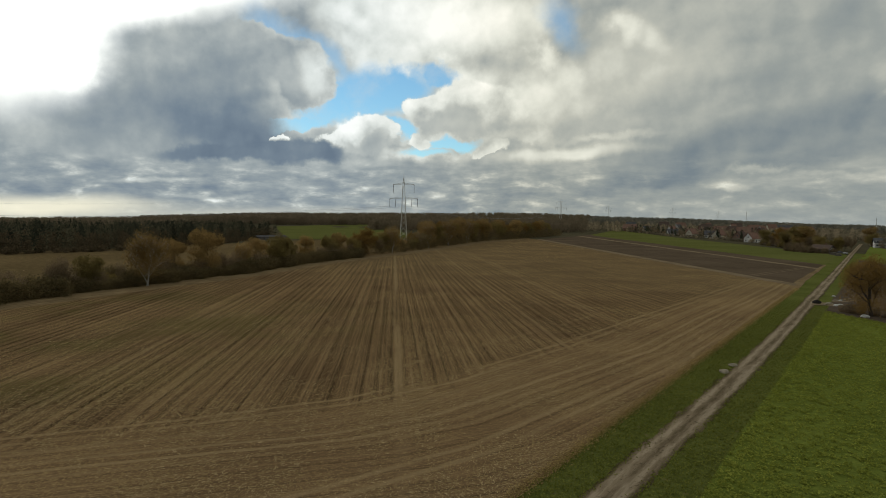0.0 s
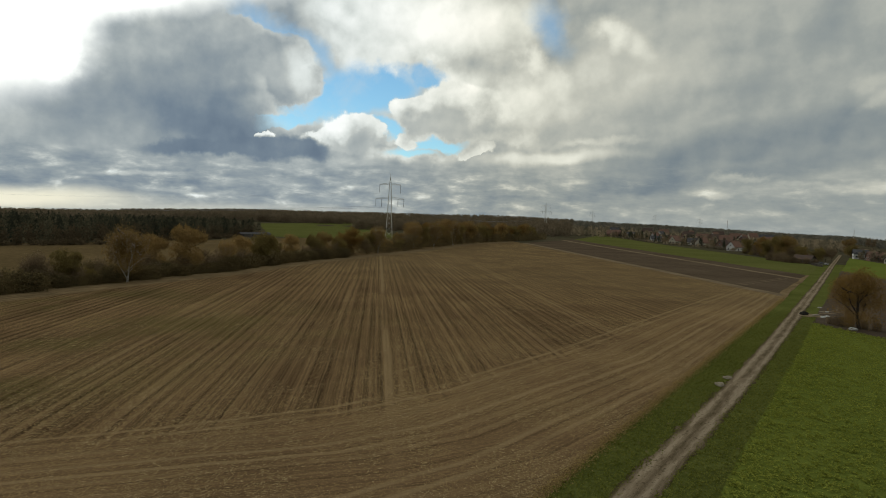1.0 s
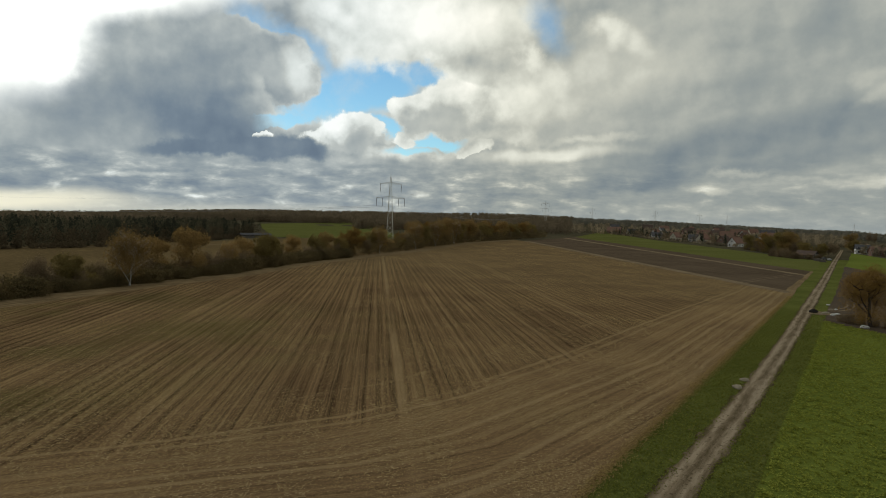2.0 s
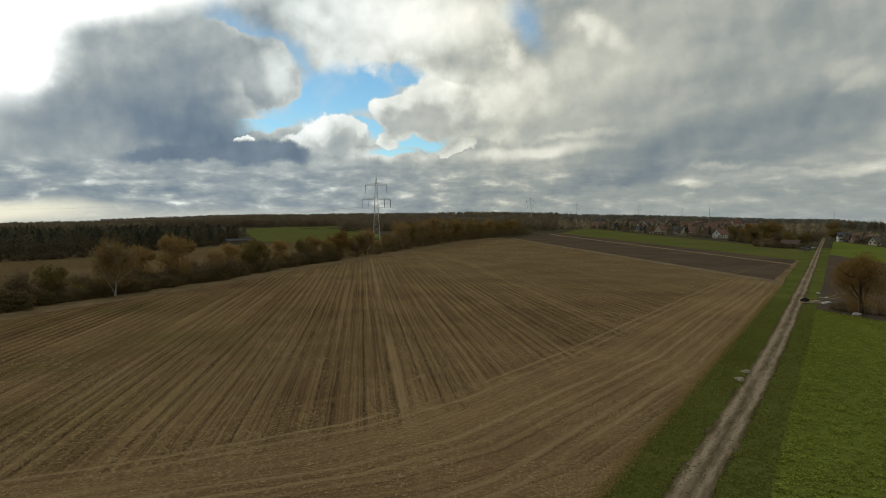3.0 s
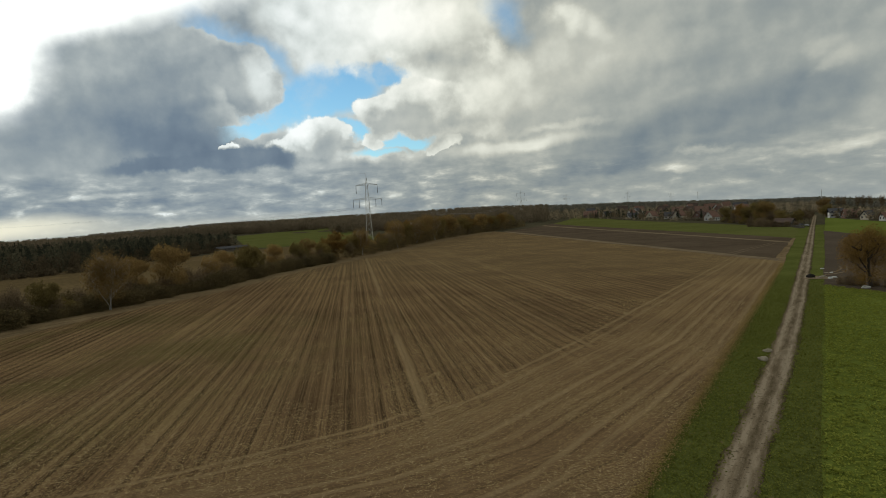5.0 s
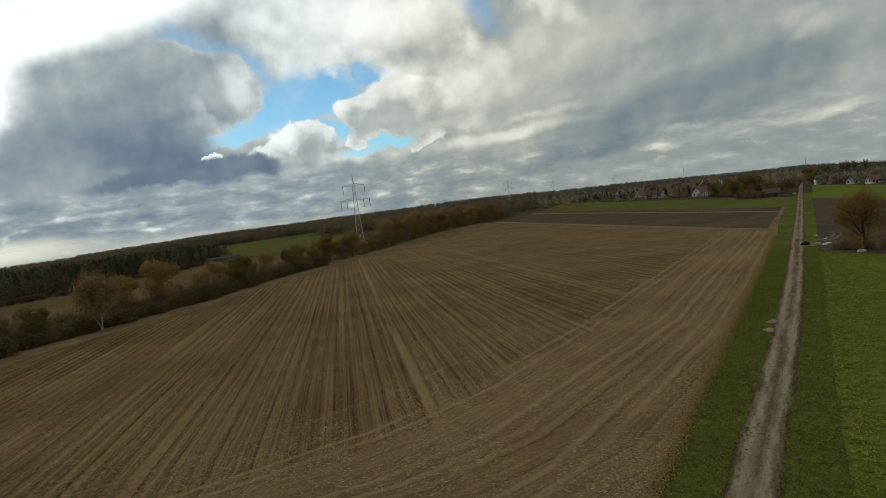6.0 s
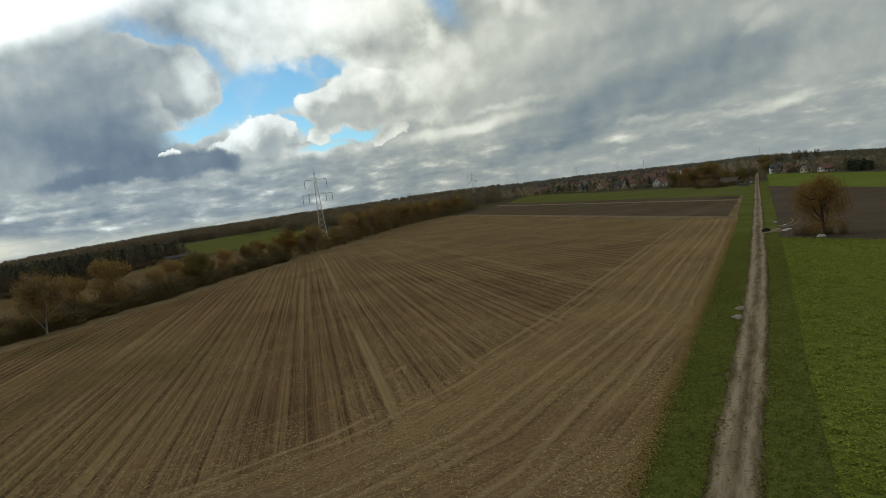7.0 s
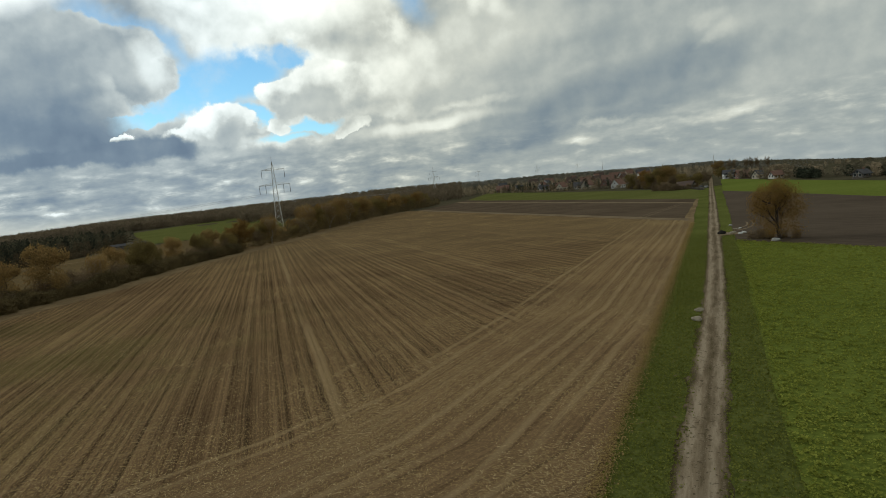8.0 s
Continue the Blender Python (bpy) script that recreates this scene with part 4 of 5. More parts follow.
plant(slim, along_hedge([(58, 6, 0.65, 1.1), (48, 9, 0.7, 1.1), (86, 10, 0.8, 0.9), (110, 11, 0.75, 1.1), (122, 5, 0.7, 1.1), (155, 11, 0.8, 1.1), (168, 5, 0.75, 1.1), (222, 6, 0.95, 1.1), (238, 10, 0.6, 1.2), (254, 9, 0.55, 1.3), (274, 8, 1.15, 1.2), (312, 9, 1.25, 1.1), (338, 8, 1.3, 1.1), (368, 10, 1.35, 1.1), (404, 7, 1.35, 1.2), (436, 8, 1.35, 1.2), (480, 9, 1.35, 1.2), (520, 9, 1.35, 1.2), (558, 14, 1.3, 1.2), (590, 8, 1.3, 1.2)]), 4)
plant(rusty, along_hedge([(205, 6, 1.0, 1.0), (212, 11, 0.85, 1.1), (270, 11, 0.75, 1.0), (330, 10, 1.25, 1.0), (412, 13, 1.3, 1.0), (470, 10, 1.35, 1.0), (530, 14, 1.3, 1.0), (560, 10, 1.3, 1.0)]), 5)

CLUMP = "brown trees before the village"
BARE_SPOTS = [(-25, 458, 1.5, 1.3), (-31, 463, 1.45, 1.3), (-35, 470, 1.35, 1.4), (-20, 405, 0.5, 1.3), (-13, 403, 0.42, 1.4), (-8.5, 404, 0.45, 1.3), (-6, 452, 1.2, 1.3), (-3.5, 470, 1.1, 1.2), (-18, 430, 1.1, 1.4), (-57, 540, 1.1, 1.2), (-27, 418, 0.75, 1.3), (-52, 505, 1.15, 1.4), (-24, 447, 1.0, 1.4), (-38, 482, 1.1, 1.4), (-48, 515, 1.0, 1.4), (-22, 440, 1.25, 1.5), (-33, 465, 1.1, 1.5)]
for model, spots in ((ochre, [(-27, 446, 1.1, 1.0), (4.5, 600, 1.1, 1.0)]), (rusty, [(-44, 492, 1.1, 1.1)]),
                     (olive, [(-9, 426, 0.85, 1.0), (-17, 424, 0.9, 1.0), (-29, 450, 1.45, 1.1), (6, 560, 0.9, 1.0), (-60, 524, 1.1, 1.0), (-40, 475, 1.1, 1.0)]), (slim, BARE_SPOTS)):
    for n, (x, y, k, sq) in enumerate(spots):
        tree = copy_thing(model, Matrix.Translation((x, y, 0)) @ Matrix.Rotation(n * 2.1, 4, "Z") @ Matrix.Diagonal((k * sq, k * sq, k, 1)))
        tagged(tree, "brown autumn tree beside the track before the village", group=CLUMP)

for n, (x, y) in enumerate([(20, 958), (26, 956), (41, 950), (47, 948), (54, 946), (66, 940)]):
    k = (26.0 - 0.6 * (n % 3) - land(x, y)) / 13.0
    tree = copy_thing(slim, Matrix.Translation((x, y, land(x, y))) @ Matrix.Rotation(n, 4, "Z") @ Matrix.Diagonal((k * 0.62, k * 0.62, k, 1)))
    tagged(tree, "tall bare tree standing out over the far woods", group="tall trees on the horizon")

rnd = random.Random(7)
bushes = [make_bush(31, 4.8, 6.8, 3200, 0.32, M_BRAMBLE, "dark bramble and hawthorn thicket along the field edge"),
          make_bush(32, 6.2, 6.8, 3200, 0.32, M_OLIVE, "olive-green shrub in the hedgerow"),
          make_bush(33, 7.4, 6.6, 3000, 0.30, M_TWIGS, "bare brown shrub in the hedgerow")]
spots = [[], [], []]
y = -20.0
while y < 200:
    for back in (1.5, 5.5, 10.0):
        k = 0 if back < 2 else rnd.choice((0, 1, 2, 2))
        if back < 4 and abs(y - 76) < 2.6:
            continue                       # the birch stands free of the thicket
        spots[k].append((hedge_x(max(y, 0)) + min(y, 0) * -0.25 - back - rnd.uniform(-0.6, 1.2), y + rnd.uniform(-1.5, 1.5), rnd.uniform(0.5, 1.12), rnd.uniform(0.9, 1.25)))
    y += 2.9
for k in range(3):
    plant(bushes[k], spots[k], 40 + k)
for k, x, y, sc in ((2, 8.8, 136.6, 0.36), (2, 10.4, 136.0, 0.34), (2, 7.4, 138.0, 0.28), (2, 14.6, 134.6, 0.30), (2, 12.6, 136.2, 0.30)):
    tagged(copy_thing(bushes[k], Matrix.Translation((x, y, 0)) @ Matrix.Diagonal((sc, sc, sc, 1))), "low brown scrub at the foot of the oak", group="scrub by the oak")
for x, y, sc in ((-20.5, 405, 0.75), (-17.2, 404, 0.55), (-13.5, 403.5, 0.62), (-10.2, 404, 0.42), (-24, 408, 0.8), (-29, 416, 0.9), (-34, 424, 0.8)):
    tagged(copy_thing(bushes[2], Matrix.Translation((x, y, 0)) @ Matrix.Diagonal((sc * 1.2, sc * 1.2, sc, 1))), "bare brown shrub in front of the timber barn", group="garden shrubs")
for k in range(16):
    f = k / 15
    tagged(copy_thing(bushes[k % 3], Matrix.Translation((-12 - 50 * f, 412 + 118 * f + 6 * math.sin(k * 2.3), 0)) @ Matrix.Diagonal((1.0, 1.0, 0.8, 1))), "brown shrub under the trees before the village", group="garden shrubs")


def wood(name, label, seed, spots, mat, quads, size, cone=0.0, wide=0.42, tall=(12, 17)):
    """Far trees that nobody could count: ragged crowns of leaf clumps, each on a thin stem, in one mesh."""
    rng = np.random.default_rng(seed)
    P = []
    for x, y in spots:
        h = rng.uniform(*tall)
        w = h * wide * rng.uniform(0.75, 1.3)
        u = rng.normal(size=(quads, 3))
        u /= np.linalg.norm(u, axis=1)[:, None]
        u[:, 2] = rng.uniform(-1, 1, quads)
        z = u[:, 2] * 0.5 + 0.5
        shrink = (1 - cone * z)[:, None]
        turn = rng.uniform(0, 2 * math.pi, quads)
        u[:, 0], u[:, 1] = np.cos(turn), np.sin(turn)
        girth = np.sqrt(np.clip(1 - np.abs(u[:, 2]) ** 2.5, 0.05, 1)) if cone < 0.5 else 1.0
        u[:, :2] *= (np.sqrt(rng.random(quads)) * girth)[:, None]
        q = u * np.array([w / 2, w / 2, 0]) * shrink
        q[:, 2] = h * (0.03 + 0.97 * z) * rng.uniform(0.86, 1.0, quads)
        P.append(q + np.array([x, y, land(x, y)]))
    V, F = leaf_quads(rng, np.concatenate(P), size, 0.2)
    me = mesh_from(name, V, F, mat)
    me.attributes.new("tone", "FLOAT", "POINT").data.foreach_set("value", np.repeat(rng.random(len(spots)), 4 * quads).astype(np.float32))
    return tagged(new(name, me), label, "woods", kind="stuff")


def scatter(seed, n, quad):
    """Points spread over a patch with four corners."""
    rng = np.random.default_rng(seed)
    a, b, c, d = [np.array(p, float) for p in quad]
    u, v = rng.random((n, 1)), rng.random((n, 1))
    return ((a * (1 - u) + b * u) * (1 - v) + (d * (1 - u) + c * u) * v).tolist()


rng = np.random.default_rng(61)
wood("hedgerow_scrub", "dense brown scrub under the trees of the far hedgerow", 62,
     [(hedge_x(v) - rng.uniform(1.0, 11.0), v) for v in np.arange(200, 640, 2.2)], M_BRAMBLE, 240, 0.42, 0.1, 0.85, (5, 9.5))
wood("conifer_wood", "dark conifer plantation behind the withered meadow", 51,
     scatter(1, 500, [(-300, -60), (-296, 160), (-480, 160), (-480, -200)]) + scatter(2, 420, [(-302, 158), (-384, 322), (-530, 380), (-480, 150)]), M_PINE, 130, 0.9, 0.45, 0.42, (10.5, 15))
wood("mixed_wood", "brown leafless edge of the conifer plantation", 52,
     scatter(24, 60, [(-298, 40), (-294, 120), (-330, 120), (-330, 40)]) + scatter(31, 90, [(-300, 120), (-300, 168), (-400, 300), (-390, 180)]) + scatter(3, 60, [(-291, -40), (-289, 170), (-302, 170), (-304, -40)]) + scatter(4, 40, [(-298, 160), (-374, 312), (-384, 306), (-308, 160)]), M_BRACKEN, 130, 0.7, 0.3, 0.6, (5, 11))
wood("undergrowth", "brown bracken and scrub along the edge of the plantation", 58,
     scatter(17, 150, [(-286, -60), (-284, 170), (-292, 170), (-294, -60)]) + scatter(18, 100, [(-292, 160), (-358, 284), (-368, 280), (-300, 160)]), M_BRACKEN, 60, 0.7, 0.0, 1.6, (2.0, 3.6))


def ring_wood(seed, n, az0, az1, r0, r1):
    rng = np.random.default_rng(seed)
    a = np.radians(rng.uniform(az0, az1, n))
    r = r0 + (r1 - r0) * rng.random(n) ** 1.3
    return np.stack([r * np.sin(a), r * np.cos(a)], 1).tolist()


wood("far_wood", "far brown autumn woods on the low hills", 53,
     ring_wood(5, 1500, -88, -58, 560, 1500) + ring_wood(6, 2300, -62, -40, 1060, 1900) + ring_wood(7, 2200, -42, -22, 820, 1900), M_WOODS, 70, 1.6, 0.15, 0.85, (12.5, 15.5))
wood("far_wood", "woods along the horizon beyond the village, with haze mixed into their colour", 54, ring_wood(8, 1900, -24, 5, 1350, 2400) + ring_wood(21, 1300, 5, 26, 1300, 2400) + ring_wood(33, 600, -2, 30, 2400, 4400) + ring_wood(34, 500, -2, 30, 4300, 4850), M_HAZY, 56, 1.9, 0.15, 0.95, (8, 13))
wood("village_trees", "garden and street trees between the village houses", 55,
     ring_wood(9, 420, -23, -8, 900, 1350) + ring_wood(19, 260, -8, 0, 720, 1300) + scatter(11, 40, [(-60, 720), (-260, 950), (-330, 1100), (-60, 820)]) + scatter(20, 115, [(-70, 640), (-290, 905), (-300, 980), (-60, 760)]), M_VILLAGE_TREES, 90, 0.9, 0.25, 0.75, (5, 11.5))
wood("garden_hedge", "low clipped hedges and shrubs at the garden ends", 59, scatter(16, 90, [(-74, 576), (-285, 872), (-292, 880), (-80, 584)]), M_VILLAGE_TREES, 80, 0.7, 0.0, 1.4, (1.6, 3.6))
wood("bare_garden_trees", "bare grey-brown trees round the village houses", 63, scatter(26, 75, [(-70, 584), (-290, 885), (-315, 930), (-66, 640)]) + scatter(27, 30, [(8, 566), (40, 462), (46, 474), (10, 600)]), M_TWIGS, 110, 0.55, 0.3, 0.7, (4.5, 9))
wood("village_conifers", "dark firs standing among the village houses", 57, scatter(14, 44, [(-88, 606), (-300, 900), (-310, 930), (-84, 650)]) + scatter(25, 40, [(-80, 640), (-290, 900), (-330, 1000), (-70, 760)]), M_FIR, 90, 0.9, 0.75, 0.45, (7, 13))
wood("evergreen_hedge", "tall dark evergreen hedge beside the winter wheat", 60, scatter(23, 26, [(43, 420), (51, 386), (54, 388), (47, 424)]) + scatter(15, 5, [(58, 370), (70, 300), (90, 320), (70, 400)]), M_FIR, 90, 0.8, 0.1, 0.8, (4.5, 6.5))
wood("village_trees", "trees behind the houses on the far side of the wheat", 56,
     scatter(12, 110, [(6, 560), (34, 450), (60, 520), (8, 760)]) + scatter(13, 70, [(36, 452), (92, 285), (102, 297), (46, 470)]), M_VILLAGE_TREES, 80, 0.9, 0.2, 0.8, (4.5, 8))
wood("village_trees", "low hedges and young trees beyond the wheat", 64, scatter(22, 40, [(40, 700), (160, 420), (240, 600), (60, 900)]), M_VILLAGE_TREES, 60, 0.9, 0.2, 0.9, (2.5, 4.5))


# ---------------------------------------------------------------- power line
def pylon(at, turn, tall=50.0):
    """Lattice tower with a narrow upper and a wide lower crossarm and hanging insulators."""
    tower = thing("pylon", "tall grey lattice power pylon with two crossarms", "pylon", "power line pylons", at, turn)
    levels = [0.0, 0.09, 0.17, 0.25, 0.32, 0.39, 0.45, 0.51, 0.57, 0.63, 0.69, 0.75, 0.83, 0.88, 0.93]

    def half(z):
        return float(np.interp(z, [0, 0.36, 0.63, 0.83, 0.93], [0.052, 0.033, 0.022, 0.013, 0.003])) * tall

    def ring(z):
        w = half(z)
        return [Vector((sx * w, sy * w, z * tall)) for sx, sy in ((-1, -1), (1, -1), (1, 1), (-1, 1))]
    rings = [ring(z) for z in levels]
    for k in range(4):
        part("leg", *bars([(rings[i][k], rings[i + 1][k]) for i in range(len(levels) - 1)], 0.11), M_STEEL, tower)
    brace = []
    for i in range(len(levels) - 1):
        for k in range(4):
            brace += [(rings[i][k], rings[i + 1][(k + 1) % 4]), (rings[i][(k + 1) % 4], rings[i + 1][k])]
    part("bracing", *bars(brace, 0.055), M_STEEL, tower)
    part("spire", *bars([((0, 0, tall * 0.9), (0, 0, tall * 1.0))], 0.10), M_STEEL, tower)
    for z, reach, hangs in ((0.83, 0.150, (0.148,)), (0.63, 0.200, (0.198, 0.115))):
        w = half(z)
        for s in (-1, 1):
            P = []
            tip = Vector((s * reach * tall, 0, z * tall))
            n = 5
            last = None
            for j in range(n + 1):
                f = j / n
                low = [Vector((s * w, sy * w, z * tall)).lerp(tip, f) for sy in (-1, 1)]
                high = Vector((s * w, 0, (z + 0.030) * tall)).lerp(tip + Vector((0, 0, 0.2)), f)
                if last:
                    P += [(last[0], low[0]), (last[1], low[1]), (last[2], high), (last[2], low[0]), (last[2], low[1]), (last[0], low[1])]
                last = (*low, high)
            part("crossarm", *bars(P, 0.075), M_STEEL, tower)
        for s in (-1, 1):
            for hx in hangs:
                V, F = [], []
                zz = z * tall
                pts, rad = [], []
                for j in range(19):
                    pts.append(Vector((s * hx * tall, 0, zz - 5.6 * j / 18)))
                    rad.append(0.20 if j % 2 else 0.10)
                tube(V, F, pts, rad, 6)
                part("insulator", V, F, M_GLASSY, tower, "dark ribbed insulator string")
    return tower


# x, y, turn, height of the spire over the level fields
PYLONS = [(-860, 100, 70, 52.0), (-266, 338, 36, 49.9), (-494, 1089, 22, 62.3), (-728, 1960, 18, 73.0)]
for px, py, pt, top in PYLONS + [(-648, 2420, 12, 77.0), (-535, 2660, 10, 70.0)]:
    pylon((px, py, land(px, py) - 0.15), pt, top - land(px, py) + 0.15)


def cables():
    """Slack conductors from tower to tower, and the earth wire over the tops."""
    for a, b in zip(PYLONS[:-1], PYLONS[1:]):
        for hx, z in ((-0.198, 0.525), (-0.115, 0.525), (0.115, 0.525), (0.198, 0.525), (-0.148, 0.725), (0.148, 0.725), (0.0, 1.0)):
            ends = []
            for px, py, pt, top in (a, b):
                tall = top - land(px, py)
                ends.append(pose(px, py, land(px, py), 0, 0, pt) @ Vector((hx * tall, 0, z * tall)))
            p, q = ends
            n, sag = 28, 0.016 * (q - p).length
            pts = [p.lerp(q, i / n) - Vector((0, 0, sag * 4 * (i / n) * (1 - i / n))) for i in range(n + 1)]
            V, F = [], []
            tube(V, F, pts, [0.012 if z == 1.0 else (0.018 if z > 0.6 else 0.030)] * len(pts), 4)
            tagged(new("power_cable", mesh_from("power_cable", V, F, M_WIRE)), "thin grey power cable hung between lattice pylons", "cable", "power cables")


cables()


def far_mast(at, top, girth, mat, label):
    """A slim mast: tapered shaft, a ring of guys' collars and a short aerial."""
    base = land(*at)
    mast = thing("mast", label, "mast", "", (*at, base - 0.1))
    tall = top - base
    V, F = [], []
    tube(V, F, [Vector((0, 0, tall * k)) for k in (0.0, 0.3, 0.6, 0.92)], [girth, girth * 0.85, girth * 0.7, girth * 0.5], 8)
    part("shaft", V, F, mat, mast)
    V, F = [], []
    tube(V, F, [Vector((0, 0, tall * 0.88)), Vector((0, 0, tall * 0.90)), Vector((0, 0, tall * 0.92))], [girth * 0.5, girth * 1.5, girth * 0.5], 8)
    part("platform", V, F, mat, mast)
    part("aerial", *bars([((0, 0, tall * 0.91), (0, 0, tall))], girth * 0.3), mat, mast)
    return mast


far_mast((-415, 2565), 60.0, 1.1, M_WHITEWALL, "slim white mast far beyond the village")
far_mast((0.0, 1500), 30.0, 0.7, M_STEEL, "thin grey radio mast standing out over the far woods")


# ---------------------------------------------------------------- village
def house(at, turn, long, deep, eaves, ridge, wall_mat, roof_mat, label, floors=1):
    """A gabled house: walls, two roof slabs, windows with frames, door and chimney. The gables face along x."""
    home = thing("house", label, "house", "village houses", (at[0], at[1], land(*at) - 0.1), turn)
    L, D = long / 2, deep / 2
    V = [(-L, -D, 0), (L, -D, 0), (L, D, 0), (-L, D, 0), (-L, -D, eaves), (L, -D, eaves), (L, D, eaves), (-L, D, eaves), (-L, 0, ridge), (L, 0, ridge)]
    F = [[0, 1, 5, 4], [2, 3, 7, 6], [1, 2, 6, 9, 5], [3, 0, 4, 8, 7], [4, 5, 9, 8], [6, 7, 8, 9]]
    part("wall", V, F, wall_mat, home)
    k = (ridge - eaves) / D
    for s in (-1, 1):
        o = 0.55
        e = (s * (D + o), eaves - k * o + 0.12)
        V = [(-L - o, e[0], e[1]), (L + o, e[0], e[1]), (L + o, 0, ridge + 0.12), (-L - o, 0, ridge + 0.12)]
        V += [(x, y, z + 0.28) for x, y, z in V]
        part("roof", V, [[3, 2, 1, 0], [4, 5, 6, 7], [0, 1, 5, 4], [1, 2, 6, 5], [2, 3, 7, 6], [3, 0, 4, 7]], roof_mat, home)

    def window(x, y, z, w, h, face):
        fx = face in "ew"
        s = 1 if face in "en" else -1
        if fx:
            fr = (x, y - w / 2 - 0.08, z - 0.08, x + s * 0.06, y + w / 2 + 0.08, z + h + 0.08)
            gl = (x + s * 0.02, y - w / 2, z, x + s * 0.09, y + w / 2, z + h)
        else:
            fr = (x - w / 2 - 0.08, y, z - 0.08, x + w / 2 + 0.08, y + s * 0.06, z + h + 0.08)
            gl = (x - w / 2, y + s * 0.02, z, x + w / 2, y + s * 0.09, z + h)
        f = part("window", *boxes([fr]), M_WHITEWALL, home, "white window frame")
        part("pane", *boxes([gl]), M_PANE, f, "dark glass pane")
    for fl in range(floors):
        z = 1.0 + 2.7 * fl
        for x in np.linspace(-L + 1.6, L - 1.6, max(2, int(long // 3.2))):
            window(float(x), -D, z, 1.2, 1.25, "s")
        for y in (-D * 0.5, D * 0.5):
            window(L, y, z, 1.1, 1.25, "e")
            window(-L, y, z, 1.1, 1.25, "w")
    window(L, 0, eaves + 0.5, 1.0, 1.1, "e")
    window(-L, 0, eaves + 0.5, 1.0, 1.1, "w")
    part("door", *boxes([(-0.5, -D - 0.07, 0.1, 0.5, -D, 2.15)]), M_WOOD, home, "brown front door")
    part("chimney", *boxes([(L * 0.3, -0.35, ridge - 0.6, L * 0.3 + 0.7, 0.35, ridge + 1.1)]), M_BRICK, home, "brick chimney")
    return home


RED, GREY, BROWN = M_TILE, M_SLATE, M_BROWNTILE
PASTURE_EDGE = [
    ((-80, 590), 62, (10, 8.5, 3.6, 8.2), M_WHITEWALL, RED, 1, "white gabled house with a red roof at the pasture"),
    ((-98, 640), 70, (11, 8.5, 3.6, 8.4), M_BRICK, BROWN, 1, "brick house with a brown half-hipped roof at the pasture"),
    ((-123, 672), 72, (12, 9.5, 4.2, 9.5), M_PLASTER, RED, 1, "cream gabled house with a red tiled roof"),
    ((-140, 712), 15, (13, 8.5, 3.4, 7.6), M_WHITEWALL, GREY, 1, "low white house with a grey roof"),
    ((-163, 725), 70, (11, 8.5, 4.0, 9.0), M_PLASTER, RED, 1, "cream house with a red roof behind garden shrubs"),
    ((-176, 772), 15, (12, 9, 3.8, 8.6), M_BRICK, RED, 1, "brick house with a steep red roof"),
    ((-200, 782), 35, (13, 8, 3.2, 7.2), M_WHITEWALL, GREY, 1, "white bungalow with a grey roof"),
    ((-215, 835), 70, (13, 10, 4.0, 10.0), M_WHITEWALL, RED, 1, "white gabled house with a tiled roof"),
    ((-295, 905), 10, (20, 11, 4.6, 10.0), M_BRICK, RED, 1, "long brick farmhouse with a red roof"),
    ((-262, 880), 45, (12, 9, 3.8, 8.6), M_PLASTER, GREY, 1, "small cream house with a dark roof"),
]
VILLAGE_CORE = [
    ((-60, 660), 20, (12, 9, 5.0, 9.6), M_BRICK, RED, 2, "brick house rising behind the brown trees"),
    ((-45, 640), 10, (13, 9, 5.6, 9.0), M_WHITEWALL, M_WHITE, 2, "white house with a pale roof behind brown trees"),
    ((-92, 720), 80, (14, 10, 5.4, 11.5), M_BRICK, BROWN, 2, "two-storey brick house with a dark brown roof"),
    ((-112, 745), 15, (16, 11, 5.4, 12.0), M_PLASTER, RED, 2, "large house with a broad red roof"),
    ((-75, 770), 30, (14, 10, 5.4, 11.5), M_WHITEWALL, RED, 2, "white two-storey house with a red roof"),
    ((-135, 800), 60, (14, 10, 5.4, 12.0), M_BRICK, BROWN, 2, "brick house with a brown roof among trees"),
    ((-155, 830), 20, (14, 10, 5.0, 11.5), M_PLASTER, RED, 2, "cream house with a broad red roof among trees"),
    ((-110, 850), 75, (15, 10, 5.6, 12.5), M_WHITEWALL, RED, 2, "white house with a tall red roof"),
    ((-185, 880), 40, (14, 10, 5.0, 11.5), M_BRICK, BROWN, 2, "brick house with a brown roof"),
    ((-235, 940), 80, (13, 10, 5.0, 11.0), M_WHITEWALL, GREY, 2, "white house with a slate-grey roof"),
    ((-200, 960), 20, (15, 10, 5.0, 12.0), M_PLASTER, BROWN, 2, "cream house with a brown tiled roof"),
]
